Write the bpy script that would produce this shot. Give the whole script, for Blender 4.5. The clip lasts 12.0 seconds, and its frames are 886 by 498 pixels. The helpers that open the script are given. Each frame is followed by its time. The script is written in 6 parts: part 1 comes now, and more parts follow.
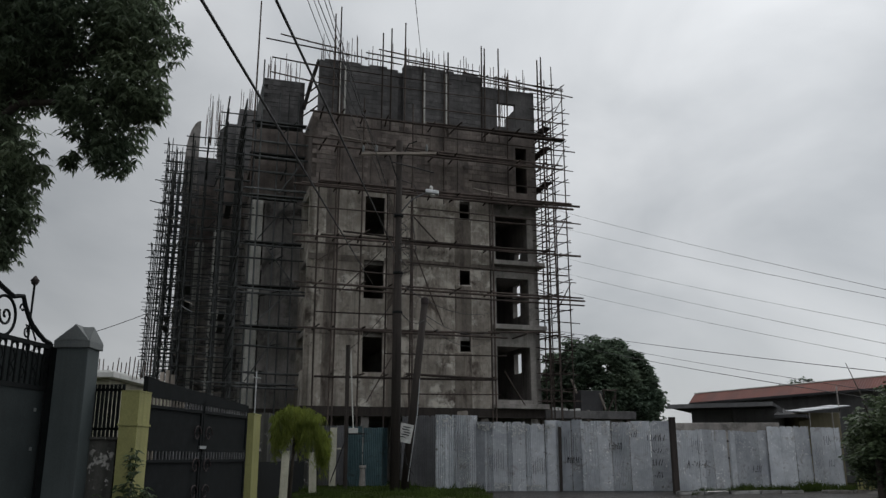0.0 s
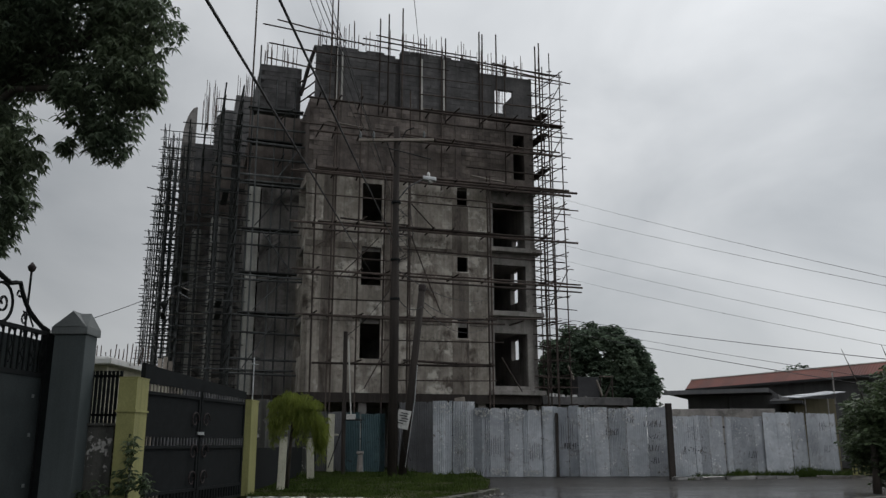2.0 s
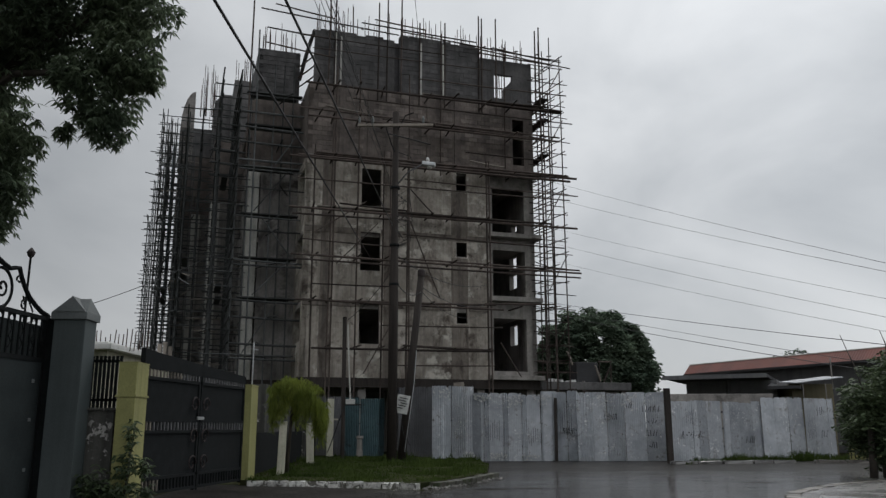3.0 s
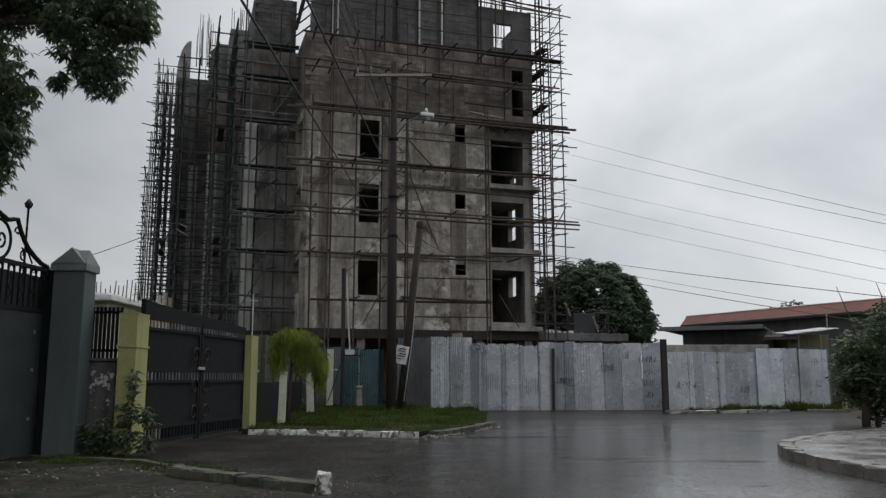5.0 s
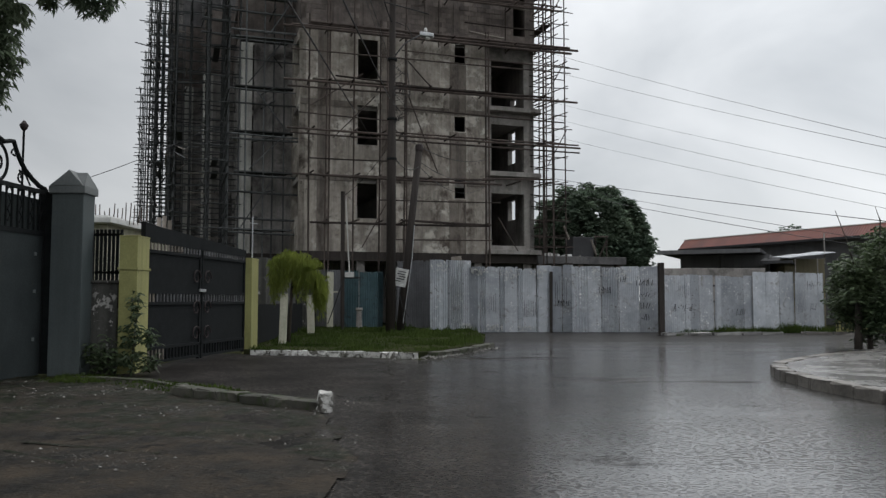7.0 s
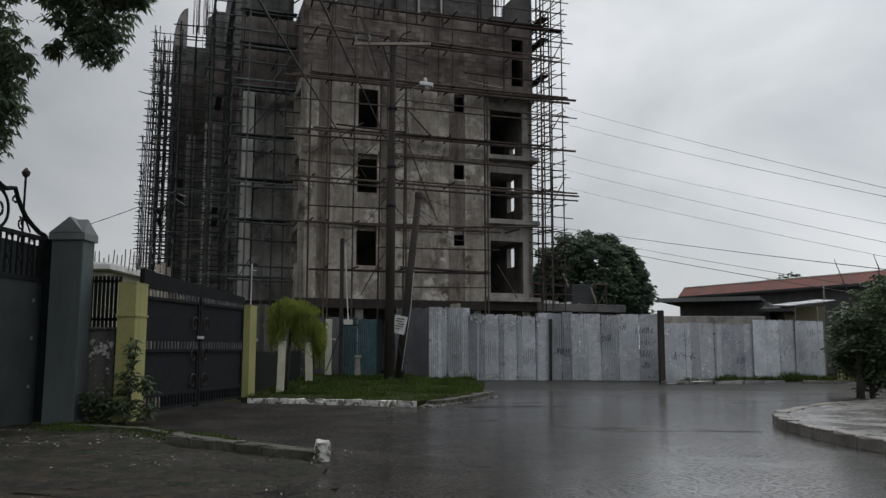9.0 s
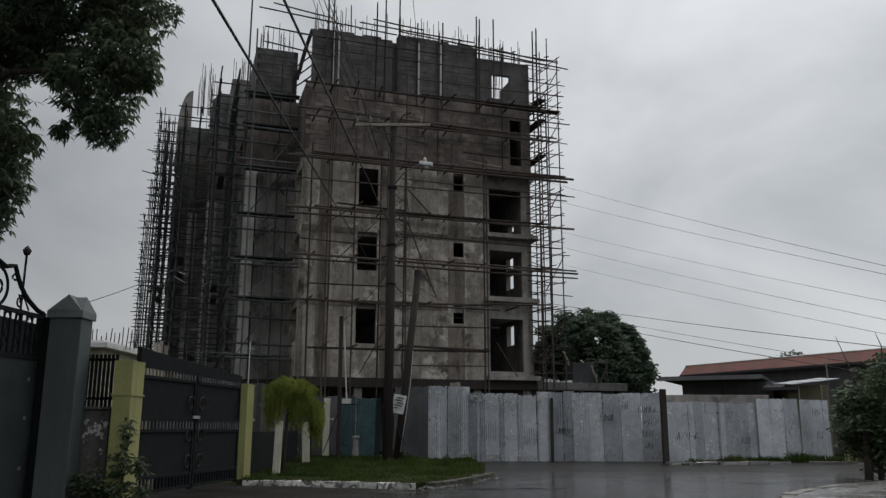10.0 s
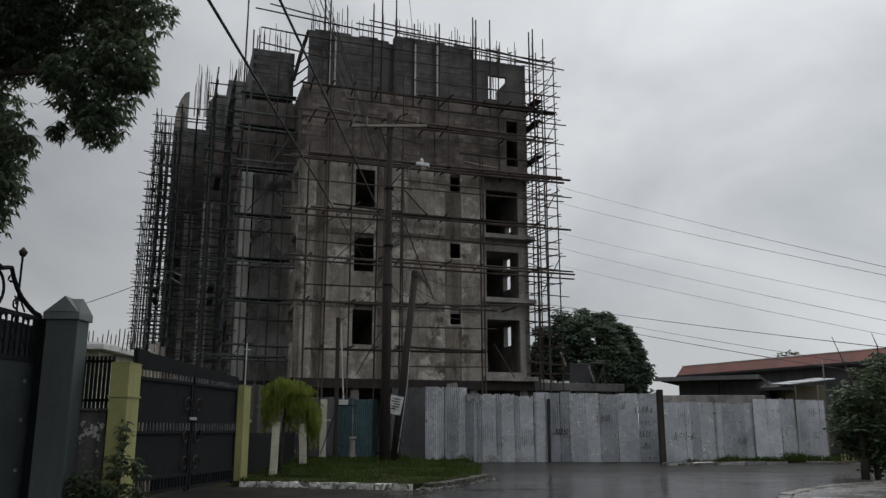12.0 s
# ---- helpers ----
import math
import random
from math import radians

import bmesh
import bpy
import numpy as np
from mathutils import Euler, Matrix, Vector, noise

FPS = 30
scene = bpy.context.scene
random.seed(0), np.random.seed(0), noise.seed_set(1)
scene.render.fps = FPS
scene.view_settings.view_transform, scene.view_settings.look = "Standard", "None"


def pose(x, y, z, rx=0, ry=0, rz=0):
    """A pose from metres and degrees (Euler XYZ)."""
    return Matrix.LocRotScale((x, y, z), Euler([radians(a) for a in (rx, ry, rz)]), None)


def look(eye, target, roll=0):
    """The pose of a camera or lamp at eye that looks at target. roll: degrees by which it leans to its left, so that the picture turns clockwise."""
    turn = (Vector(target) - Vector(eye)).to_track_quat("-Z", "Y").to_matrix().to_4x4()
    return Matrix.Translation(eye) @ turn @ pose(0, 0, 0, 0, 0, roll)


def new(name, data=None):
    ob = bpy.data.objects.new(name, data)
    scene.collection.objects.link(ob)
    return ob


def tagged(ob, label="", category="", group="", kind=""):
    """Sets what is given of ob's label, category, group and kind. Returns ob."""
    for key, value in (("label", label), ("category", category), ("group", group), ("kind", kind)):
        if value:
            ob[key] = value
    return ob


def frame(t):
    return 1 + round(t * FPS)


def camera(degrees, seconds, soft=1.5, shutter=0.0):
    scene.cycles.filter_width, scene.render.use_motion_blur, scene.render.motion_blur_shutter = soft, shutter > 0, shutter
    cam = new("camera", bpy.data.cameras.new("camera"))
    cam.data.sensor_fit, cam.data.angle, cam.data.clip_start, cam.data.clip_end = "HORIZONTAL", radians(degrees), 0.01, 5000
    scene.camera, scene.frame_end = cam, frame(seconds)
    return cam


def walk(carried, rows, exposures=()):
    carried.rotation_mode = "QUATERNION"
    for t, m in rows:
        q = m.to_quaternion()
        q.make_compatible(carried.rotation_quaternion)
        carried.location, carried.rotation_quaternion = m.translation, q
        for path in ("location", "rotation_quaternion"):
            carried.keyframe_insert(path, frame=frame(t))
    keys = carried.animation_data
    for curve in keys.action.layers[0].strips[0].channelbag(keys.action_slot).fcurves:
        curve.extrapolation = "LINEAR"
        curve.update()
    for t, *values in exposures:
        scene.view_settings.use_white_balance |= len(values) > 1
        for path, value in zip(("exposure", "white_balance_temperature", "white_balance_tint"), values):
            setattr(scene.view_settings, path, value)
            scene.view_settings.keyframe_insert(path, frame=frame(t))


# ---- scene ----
# ---- camera ----
cam = camera(56.9, 12.0, soft=1.4)
PATH = [
    (0.0, pose(0, 0, 1.1, 104.29, 0.08, 0.38)),
    (0.5, pose(0, 0, 1.1, 104.33, 0.07, 0.34)),
    (1.0, pose(0, 0, 1.1, 104.30, 0.06, 0.33)),
    (1.5, pose(0, 0, 1.1, 104.11, 0.09, 0.24)),
    (2.0, pose(0, 0, 1.1, 103.36, 0.10, 0.20)),
    (2.5, pose(0, 0, 1.1, 102.75, 0.11, 0.17)),
    (3.0, pose(0, 0, 1.1, 102.34, 0.09, 0.14)),
    (5.0, pose(0, 0, 1.1, 98.96, 0.07, 0.04)),
    (5.5, pose(0, 0, 1.1, 96.82, 0.10, 0.02)),
    (6.0, pose(0, 0, 1.1, 95.31, 0.03, 0.02)),
    (6.5, pose(0, 0, 1.1, 94.10, 0.00, 0.00)),
    (7.0, pose(0, 0, 1.1, 93.59, -0.06, -0.03)),
    (9.0, pose(0, 0, 1.1, 96.90, -0.16, -0.10)),
    (9.5, pose(0, 0, 1.1, 99.78, -0.17, -0.10)),
    (10.0, pose(0, 0, 1.1, 102.34, -0.12, -0.13)),
    (10.5, pose(0, 0, 1.1, 102.75, 0.01, -0.20)),
    (11.0, pose(0, 0, 1.1, 102.40, -0.01, -0.24)),
    (11.5, pose(0, 0, 1.1, 102.39, -0.01, -0.29)),
    (12.0, pose(0, 0, 1.1, 102.40, 0.01, -0.33)),
]
EXPOSURES = [(0.0, 0.12), (1.5, 0.13), (3.0, 0.18), (5.0, 0.4), (6.5, 0.54), (7.2, 0.52), (9.0, 0.3), (10.0, 0.08), (12.0, 0.12)]
walk(cam, PATH, EXPOSURES)

# ---- sky and sun: heavy overcast, brighter towards the east ----
world = bpy.data.worlds.new("overcast")
scene.world = world
world.use_nodes = True
wn, wl = world.node_tree.nodes, world.node_tree.links
wn.clear()
SUN_EL, SUN_AZ = radians(52), radians(28)
sky = wn.new("ShaderNodeTexSky")
sky.sky_type, sky.sun_disc, sky.sun_elevation, sky.sun_rotation = "NISHITA", False, SUN_EL, SUN_AZ
coord = wn.new("ShaderNodeTexCoord")
stretch = wn.new("ShaderNodeMapping")
stretch.inputs["Scale"].default_value = (1.0, 1.0, 1.9)
cloud = wn.new("ShaderNodeTexNoise")
cloud.inputs["Scale"].default_value = 2.7
cloud.inputs["Detail"].default_value = 6.0
cloud.inputs["Roughness"].default_value = 0.48
cloud.inputs["Distortion"].default_value = 0.35
tone = wn.new("ShaderNodeValToRGB")
tone.color_ramp.elements[0].position, tone.color_ramp.elements[0].color = 0.30, (0.46, 0.485, 0.51, 1)
tone.color_ramp.elements[1].position, tone.color_ramp.elements[1].color = 0.66, (0.735, 0.755, 0.775, 1)
# the cloud deck is thinner on the sun's side
side = wn.new("ShaderNodeVectorMath")
side.operation = "DOT_PRODUCT"
side.inputs[1].default_value = (0.9, 0.0, 0.43)
thin = wn.new("ShaderNodeMapRange")
thin.inputs["From Min"].default_value, thin.inputs["From Max"].default_value = -0.45, 0.5
thin.inputs["To Min"].default_value, thin.inputs["To Max"].default_value = 0.6, 1.1
# an overcast sky brightens towards the zenith
axes = wn.new("ShaderNodeSeparateXYZ")
square = wn.new("ShaderNodeMath")
square.operation = "POWER"
square.use_clamp = True
square.inputs[1].default_value = 2.0
lift = wn.new("ShaderNodeMath")
lift.operation = "MULTIPLY_ADD"
lift.inputs[1].default_value, lift.inputs[2].default_value = 1.15, 0.9
dome = wn.new("ShaderNodeMath")
dome.operation = "MULTIPLY"
deck = wn.new("ShaderNodeVectorMath")
deck.operation = "SCALE"
low = wn.new("ShaderNodeBackground")
low.inputs["Strength"].default_value = 0.06
high = wn.new("ShaderNodeBackground")
high.inputs["Strength"].default_value = 0.88
both = wn.new("ShaderNodeMixShader")
both.inputs[0].default_value = 0.93
outw = wn.new("ShaderNodeOutputWorld")
wl.new(coord.outputs["Generated"], stretch.inputs["Vector"])
wl.new(stretch.outputs["Vector"], cloud.inputs["Vector"])
wl.new(cloud.outputs["Fac"], tone.inputs["Fac"])
wl.new(coord.outputs["Generated"], side.inputs[0])
wl.new(side.outputs["Value"], thin.inputs["Value"])
wl.new(tone.outputs["Color"], deck.inputs[0])
wl.new(coord.outputs["Generated"], axes.inputs[0])
wl.new(axes.outputs["Z"], square.inputs[0])
wl.new(square.outputs[0], lift.inputs[0])
wl.new(lift.outputs[0], dome.inputs[0])
wl.new(thin.outputs["Result"], dome.inputs[1])
wl.new(dome.outputs[0], deck.inputs["Scale"])
wl.new(deck.outputs["Vector"], high.inputs["Color"])
wl.new(sky.outputs["Color"], low.inputs["Color"])
wl.new(low.outputs["Background"], both.inputs[1])
wl.new(high.outputs["Background"], both.inputs[2])
wl.new(both.outputs["Shader"], outw.inputs["Surface"])

sun_data = bpy.data.lights.new("sun", "SUN")
sun_data.energy, sun_data.angle, sun_data.color = 0.5, radians(25), (1.0, 0.97, 0.93)
sun = new("sun", sun_data)
sun.matrix_world = look((60 * math.sin(SUN_AZ), 60 * math.cos(SUN_AZ), 80), (0, 0, 0))


# ---- materials ----
def mat(name, c1, c2, scale=4.0, rough=(0.6, 0.85), metal=0.0, bump=0.25, fine=40.0, streak=0.0, vary=0.0,
        stain=None, stain_at=(0.55, 0.7), stain_scale=1.2, coat=0.0, stretch=(1, 1, 1), leaf=0.0, gloss=0.4, glow_through=0.0, grit=0.35):
    """Two colours mixed by noise, fine grain in bump, optional upright streaks and stains."""
    m = bpy.data.materials.new(name)
    m.use_nodes = True
    n, l = m.node_tree.nodes, m.node_tree.links
    b = n["Principled BSDF"]
    tc = n.new("ShaderNodeTexCoord")
    geo = n.new("ShaderNodeNewGeometry")
    mp = n.new("ShaderNodeMapping")
    mp.inputs["Scale"].default_value = stretch
    l.new(geo.outputs["Position"], mp.inputs["Vector"])
    big = n.new("ShaderNodeTexNoise")
    big.inputs["Scale"].default_value, big.inputs["Detail"].default_value, big.inputs["Roughness"].default_value = scale, 6, 0.62
    l.new(mp.outputs["Vector"], big.inputs["Vector"])
    small = n.new("ShaderNodeTexNoise")
    small.inputs["Scale"].default_value, small.inputs["Detail"].default_value = fine, 4
    l.new(geo.outputs["Position"], small.inputs["Vector"])
    ramp = n.new("ShaderNodeValToRGB")
    ramp.color_ramp.elements[0].position, ramp.color_ramp.elements[0].color = 0.32, (*c1, 1)
    ramp.color_ramp.elements[1].position, ramp.color_ramp.elements[1].color = 0.68, (*c2, 1)
    l.new(big.outputs["Fac"], ramp.inputs["Fac"])
    col = ramp.outputs["Color"]

    def mixed(fac, a, colour, kind="MIX"):
        x = n.new("ShaderNodeMix")
        x.data_type, x.blend_type = "RGBA", kind
        if isinstance(fac, float):
            x.inputs[0].default_value = fac
        else:
            l.new(fac, x.inputs[0])
        l.new(a, x.inputs[6])
        if isinstance(colour, tuple):
            x.inputs[7].default_value = (*colour, 1)
        else:
            l.new(colour, x.inputs[7])
        return x.outputs[2]

    def ranged(value, a, z, to0=0.0, to1=1.0):
        r = n.new("ShaderNodeMapRange")
        r.inputs["From Min"].default_value, r.inputs["From Max"].default_value = a, z
        r.inputs["To Min"].default_value, r.inputs["To Max"].default_value = to0, to1
        l.new(value, r.inputs["Value"])
        return r.outputs["Result"]

    if streak:
        sm = n.new("ShaderNodeMapping")
        sm.inputs["Scale"].default_value = (3.2, 3.2, 0.16)
        l.new(geo.outputs["Position"], sm.inputs["Vector"])
        sn = n.new("ShaderNodeTexNoise")
        sn.inputs["Scale"].default_value, sn.inputs["Detail"].default_value, sn.inputs["Roughness"].default_value = 1.0, 7, 0.7
        l.new(sm.outputs["Vector"], sn.inputs["Vector"])
        dark = tuple(x * 0.32 for x in c1)
        f = n.new("ShaderNodeMath")
        f.operation = "MULTIPLY"
        l.new(ranged(sn.outputs["Fac"], 0.46, 0.64), f.inputs[0])
        f.inputs[1].default_value = streak
        col = mixed(f.outputs[0], col, dark)
    if stain:
        st = n.new("ShaderNodeTexNoise")
        st.inputs["Scale"].default_value, st.inputs["Detail"].default_value, st.inputs["Roughness"].default_value = stain_scale, 8, 0.68
        st.inputs["Distortion"].default_value = 0.6
        l.new(mp.outputs["Vector"], st.inputs["Vector"])
        col = mixed(ranged(st.outputs["Fac"], *stain_at), col, stain)
    if vary:
        oi = n.new("ShaderNodeObjectInfo")
        hsv = n.new("ShaderNodeHueSaturation")
        l.new(ranged(oi.outputs["Random"], 0, 1, 1 - vary, 1 + vary), hsv.inputs["Value"])
        l.new(col, hsv.inputs["Color"])
        col = hsv.outputs["Color"]
    if leaf:
        hs = n.new("ShaderNodeHueSaturation")
        l.new(ranged(geo.outputs["Random Per Island"], 0, 1, 1 - leaf, 1 + leaf), hs.inputs["Value"])
        l.new(col, hs.inputs["Color"])
        col = hs.outputs["Color"]
    grain = n.new("ShaderNodeMix")
    grain.data_type, grain.blend_type = "RGBA", "MULTIPLY"
    grain.inputs[0].default_value = grit
    l.new(col, grain.inputs[6])
    gr = n.new("ShaderNodeValToRGB")
    gr.color_ramp.elements[0].position, gr.color_ramp.elements[0].color = 0.3, (0.55, 0.55, 0.55, 1)
    gr.color_ramp.elements[1].position, gr.color_ramp.elements[1].color = 0.7, (1.25, 1.25, 1.25, 1)
    l.new(small.outputs["Fac"], gr.inputs["Fac"])
    l.new(gr.outputs["Color"], grain.inputs[7])
    l.new(grain.outputs[2], b.inputs["Base Color"])
    l.new(ranged(big.outputs["Fac"], 0.35, 0.65, rough[0], rough[1]), b.inputs["Roughness"])
    b.inputs["Metallic"].default_value = metal
    b.inputs["Specular IOR Level"].default_value = gloss
    b.inputs["Coat Weight"].default_value = coat
    if glow_through:
        # light that passes through thin leaves
        tl = n.new("ShaderNodeBsdfTranslucent")
        mixs = n.new("ShaderNodeMixShader")
        mixs.inputs[0].default_value = glow_through
        l.new(grain.outputs[2], tl.inputs["Color"])
        l.new(b.outputs[0], mixs.inputs[1])
        l.new(tl.outputs[0], mixs.inputs[2])
        l.new(mixs.outputs[0], n["Material Output"].inputs["Surface"])
    if bump:
        bp = n.new("ShaderNodeBump")
        bp.inputs["Strength"].default_value, bp.inputs["Distance"].default_value = bump, 0.02
        l.new(small.outputs["Fac"], bp.inputs["Height"])
        l.new(bp.outputs["Normal"], b.inputs["Normal"])
    return m


PLASTER = mat("plaster", (0.22, 0.192, 0.163), (0.53, 0.48, 0.42), 0.9, (0.7, 0.9), streak=0.5, stain=(0.10, 0.08, 0.066), stain_at=(0.53, 0.66), stain_scale=0.9, fine=7, bump=0.5, stretch=(1.0, 1.0, 0.6))
PLASTER_DIM = mat("patched_plaster", (0.13, 0.112, 0.097), (0.30, 0.262, 0.225), 1.1, (0.75, 0.95), streak=0.6, stain=(0.07, 0.056, 0.047), stain_at=(0.52, 0.64), stain_scale=1.1, fine=8, bump=0.5, stretch=(1.0, 1.0, 0.5))
GREYWALL = mat("damp_grey_render", (0.145, 0.136, 0.129), (0.37, 0.347, 0.33), 0.8, (0.75, 0.95), streak=0.5, stain=(0.055, 0.05, 0.047), stain_at=(0.5, 0.64), stain_scale=0.8, fine=8, bump=0.5)
PALE = mat("pale_plaster", (0.42, 0.41, 0.38), (0.58, 0.565, 0.53), 1.5, (0.7, 0.9), streak=0.35, fine=16)
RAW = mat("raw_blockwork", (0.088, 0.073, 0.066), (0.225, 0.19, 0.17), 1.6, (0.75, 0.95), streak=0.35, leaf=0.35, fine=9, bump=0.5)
RAW2 = mat("dark_wet_render", (0.048, 0.046, 0.047), (0.135, 0.130, 0.130), 1.1, (0.7, 0.9), streak=0.35, leaf=0.25, stain=(0.045, 0.042, 0.042), stain_scale=0.9, fine=10)
INSIDE = mat("bare_interior", (0.22, 0.21, 0.20), (0.42, 0.40, 0.385), 1.2)
SLAB = mat("slab_concrete", (0.19, 0.176, 0.165), (0.40, 0.373, 0.345), 0.9, streak=0.35, stain=(0.08, 0.073, 0.067), stain_scale=0.7, fine=9)
PIPE = mat("scaffold_wood", (0.038, 0.031, 0.028), (0.088, 0.070, 0.062), 3.0, (0.75, 0.95), vary=0.5, gloss=0.12)
# scaffold wood cooled to grey: the left side's haze put into its colour
GREYPOLE = mat("hazed_grey_poles", (0.042, 0.045, 0.046), (0.10, 0.104, 0.104), 3.0, (0.75, 0.95), vary=0.5, gloss=0.12)
BARE = mat("bleached_wood", (0.14, 0.12, 0.10), (0.26, 0.23, 0.20), 3.0, (0.6, 0.9), vary=0.3)
REBAR = mat("rusty_steel", (0.05, 0.035, 0.028), (0.10, 0.07, 0.055), 8.0, (0.6, 0.9), metal=0.3)
NET = mat("debris_net", (0.045, 0.07, 0.078), (0.075, 0.11, 0.12), 5.0)
ZINC = mat("galvanised_sheet", (0.31, 0.328, 0.355), (0.50, 0.52, 0.55), 1.3, (0.42, 0.62), metal=0.2, bump=0.06, fine=5, grit=0.25, vary=0.2, streak=0.0, stain=(0.26, 0.255, 0.25), stain_at=(0.56, 0.70), stain_scale=2.6)
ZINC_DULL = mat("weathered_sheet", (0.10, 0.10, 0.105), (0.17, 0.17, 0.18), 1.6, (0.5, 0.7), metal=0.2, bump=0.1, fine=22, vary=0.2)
TEAL = mat("teal_sheet", (0.04, 0.075, 0.085), (0.075, 0.125, 0.14), 1.6, (0.45, 0.65), bump=0.1, fine=22, vary=0.15, stain=(0.05, 0.06, 0.06))
FLAKE = mat("flaking_whitewash", (0.50, 0.50, 0.49), (0.70, 0.70, 0.68), 6.0)
TIMBER = mat("creosoted_timber", (0.031, 0.027, 0.025), (0.062, 0.053, 0.048), 1.5, (0.6, 0.85), stretch=(5, 5, 0.5), fine=30, gloss=0.1)
GREYPAINT = mat("grey_masonry_paint", (0.058, 0.072, 0.074), (0.085, 0.10, 0.102), 1.2, (0.5, 0.7), bump=0.12, fine=60, streak=0.25)
GREYCAP = mat("grey_cap_paint", (0.13, 0.145, 0.145), (0.18, 0.19, 0.19), 2.0, (0.5, 0.7), bump=0.1, fine=60, streak=0.3)
YELLOW = mat("yellow_masonry_paint", (0.23, 0.225, 0.085), (0.33, 0.32, 0.13), 1.6, (0.5, 0.75), bump=0.15, fine=50, streak=0.35)
CREAM = mat("cream_wall_paint", (0.42, 0.40, 0.30), (0.52, 0.50, 0.40), 1.0, (0.6, 0.8), streak=0.3)
POSTPAINT = mat("limewashed_post", (0.40, 0.39, 0.30), (0.56, 0.54, 0.44), 3.0, (0.6, 0.85), streak=0.3)
# moss on the garden wall, and the dark tone that paints the yard's shade
MOSS_SHADE = mat("mossy_and_shaded_wall", (0.035, 0.035, 0.03), (0.09, 0.088, 0.08), 2.2, (0.6, 0.9), streak=0.6, stain=(0.22, 0.215, 0.20), stain_at=(0.66, 0.7), stain_scale=2.6)
IRON = mat("black_iron_paint", (0.009, 0.0105, 0.011), (0.019, 0.021, 0.022), 6.0, (0.8, 0.95), bump=0.06, gloss=0.12)
IRONSHEET = mat("black_sheet_iron", (0.026, 0.032, 0.033), (0.046, 0.054, 0.055), 2.0, (0.7, 0.95), bump=0.1, gloss=0.15, stain=(0.05, 0.05, 0.047), stain_at=(0.62, 0.7), stain_scale=5.0)
IRONRED = mat("brown_iron_panel", (0.035, 0.028, 0.028), (0.055, 0.045, 0.045), 3.0, (0.5, 0.7), bump=0.06, gloss=0.12)
WHITEPAINT = mat("worn_white_paint", (0.50, 0.49, 0.47), (0.76, 0.75, 0.72), 7.0, (0.6, 0.85), stain=(0.10, 0.095, 0.08), stain_at=(0.48, 0.57), stain_scale=6.0, vary=0.25)
CHALK = mat("stained_whitewash", (0.34, 0.33, 0.31), (0.62, 0.61, 0.58), 14.0, (0.6, 0.85), stain=(0.07, 0.065, 0.055), stain_at=(0.50, 0.56), stain_scale=11.0, bump=0.5)
CHIPS = mat("broken_concrete", (0.06, 0.057, 0.05), (0.30, 0.29, 0.27), 9.0, (0.6, 0.9), leaf=0.6)
KERB = mat("wet_kerb_stone", (0.11, 0.10, 0.09), (0.21, 0.195, 0.175), 5.0, (0.35, 0.6), vary=0.25, stain=(0.05, 0.05, 0.045), stain_scale=3.0)
KERBMOSS = mat("mossy_kerb_stone", (0.028, 0.028, 0.022), (0.085, 0.08, 0.064), 5.0, (0.45, 0.75), vary=0.25, stain=(0.30, 0.295, 0.28), stain_at=(0.62, 0.68), stain_scale=7.0)
PAVE = mat("wet_concrete_paving", (0.16, 0.155, 0.15), (0.24, 0.235, 0.225), 1.8, (0.14, 0.36), bump=0.12, fine=30, stain=(0.09, 0.088, 0.08), stain_scale=1.3)
APRON = mat("muddy_concrete", (0.006, 0.005, 0.0038), (0.046, 0.035, 0.024), 2.0, (0.45, 0.75), bump=0.9, fine=34, stain=(0.018, 0.016, 0.012), stain_at=(0.5, 0.62), stain_scale=2.2, grit=0.9, gloss=0.14)
MUD = mat("wet_mud", (0.004, 0.0037, 0.003), (0.040, 0.032, 0.023), 3.4, (0.4, 0.8), bump=1.0, fine=42, stain=(0.009, 0.012, 0.005), stain_at=(0.47, 0.54), stain_scale=2.6, grit=1.0, gloss=0.14)
SOIL = mat("damp_soil", (0.022, 0.026, 0.012), (0.05, 0.052, 0.026), 1.2, (0.9, 1.0), bump=0.8, fine=18, gloss=0.02)
GRAVEL = mat("pale_gravel", (0.035, 0.031, 0.027), (0.14, 0.13, 0.115), 9.0, (0.4, 0.7), leaf=0.5)
GRASS = mat("grass_blades", (0.030, 0.050, 0.014), (0.075, 0.105, 0.03), 1.3, (0.95, 1.0), gloss=0.0, bump=0, leaf=0.2, glow_through=0.4)
MANGO = mat("mango_leaf", (0.085, 0.115, 0.078), (0.155, 0.195, 0.12), 0.9, (0.4, 0.6), bump=0, leaf=0.5, glow_through=0.6)
FARLEAF = mat("broad_leaf", (0.085, 0.12, 0.088), (0.15, 0.195, 0.135), 0.6, (0.75, 0.95), gloss=0.1, bump=0, leaf=0.5, glow_through=0.4)
WEEP = mat("feathery_leaf", (0.13, 0.17, 0.03), (0.25, 0.29, 0.06), 1.6, (0.5, 0.7), bump=0, leaf=0.35, glow_through=0.4)
HEDGE = mat("hedge_leaf", (0.05, 0.075, 0.04), (0.105, 0.14, 0.07), 1.2, (0.45, 0.65), bump=0, leaf=0.5, glow_through=0.4)
BARK = mat("bark", (0.03, 0.025, 0.02), (0.07, 0.058, 0.048), 3.0, (0.7, 0.95), stretch=(4, 4, 0.8), bump=0.6, fine=24)
CABLE = mat("black_cable", (0.012, 0.012, 0.013), (0.025, 0.025, 0.027), 4.0, (0.4, 0.6), bump=0)
PORCELAIN = mat("porcelain", (0.45, 0.44, 0.42), (0.55, 0.54, 0.52), 6.0, (0.2, 0.35), bump=0)
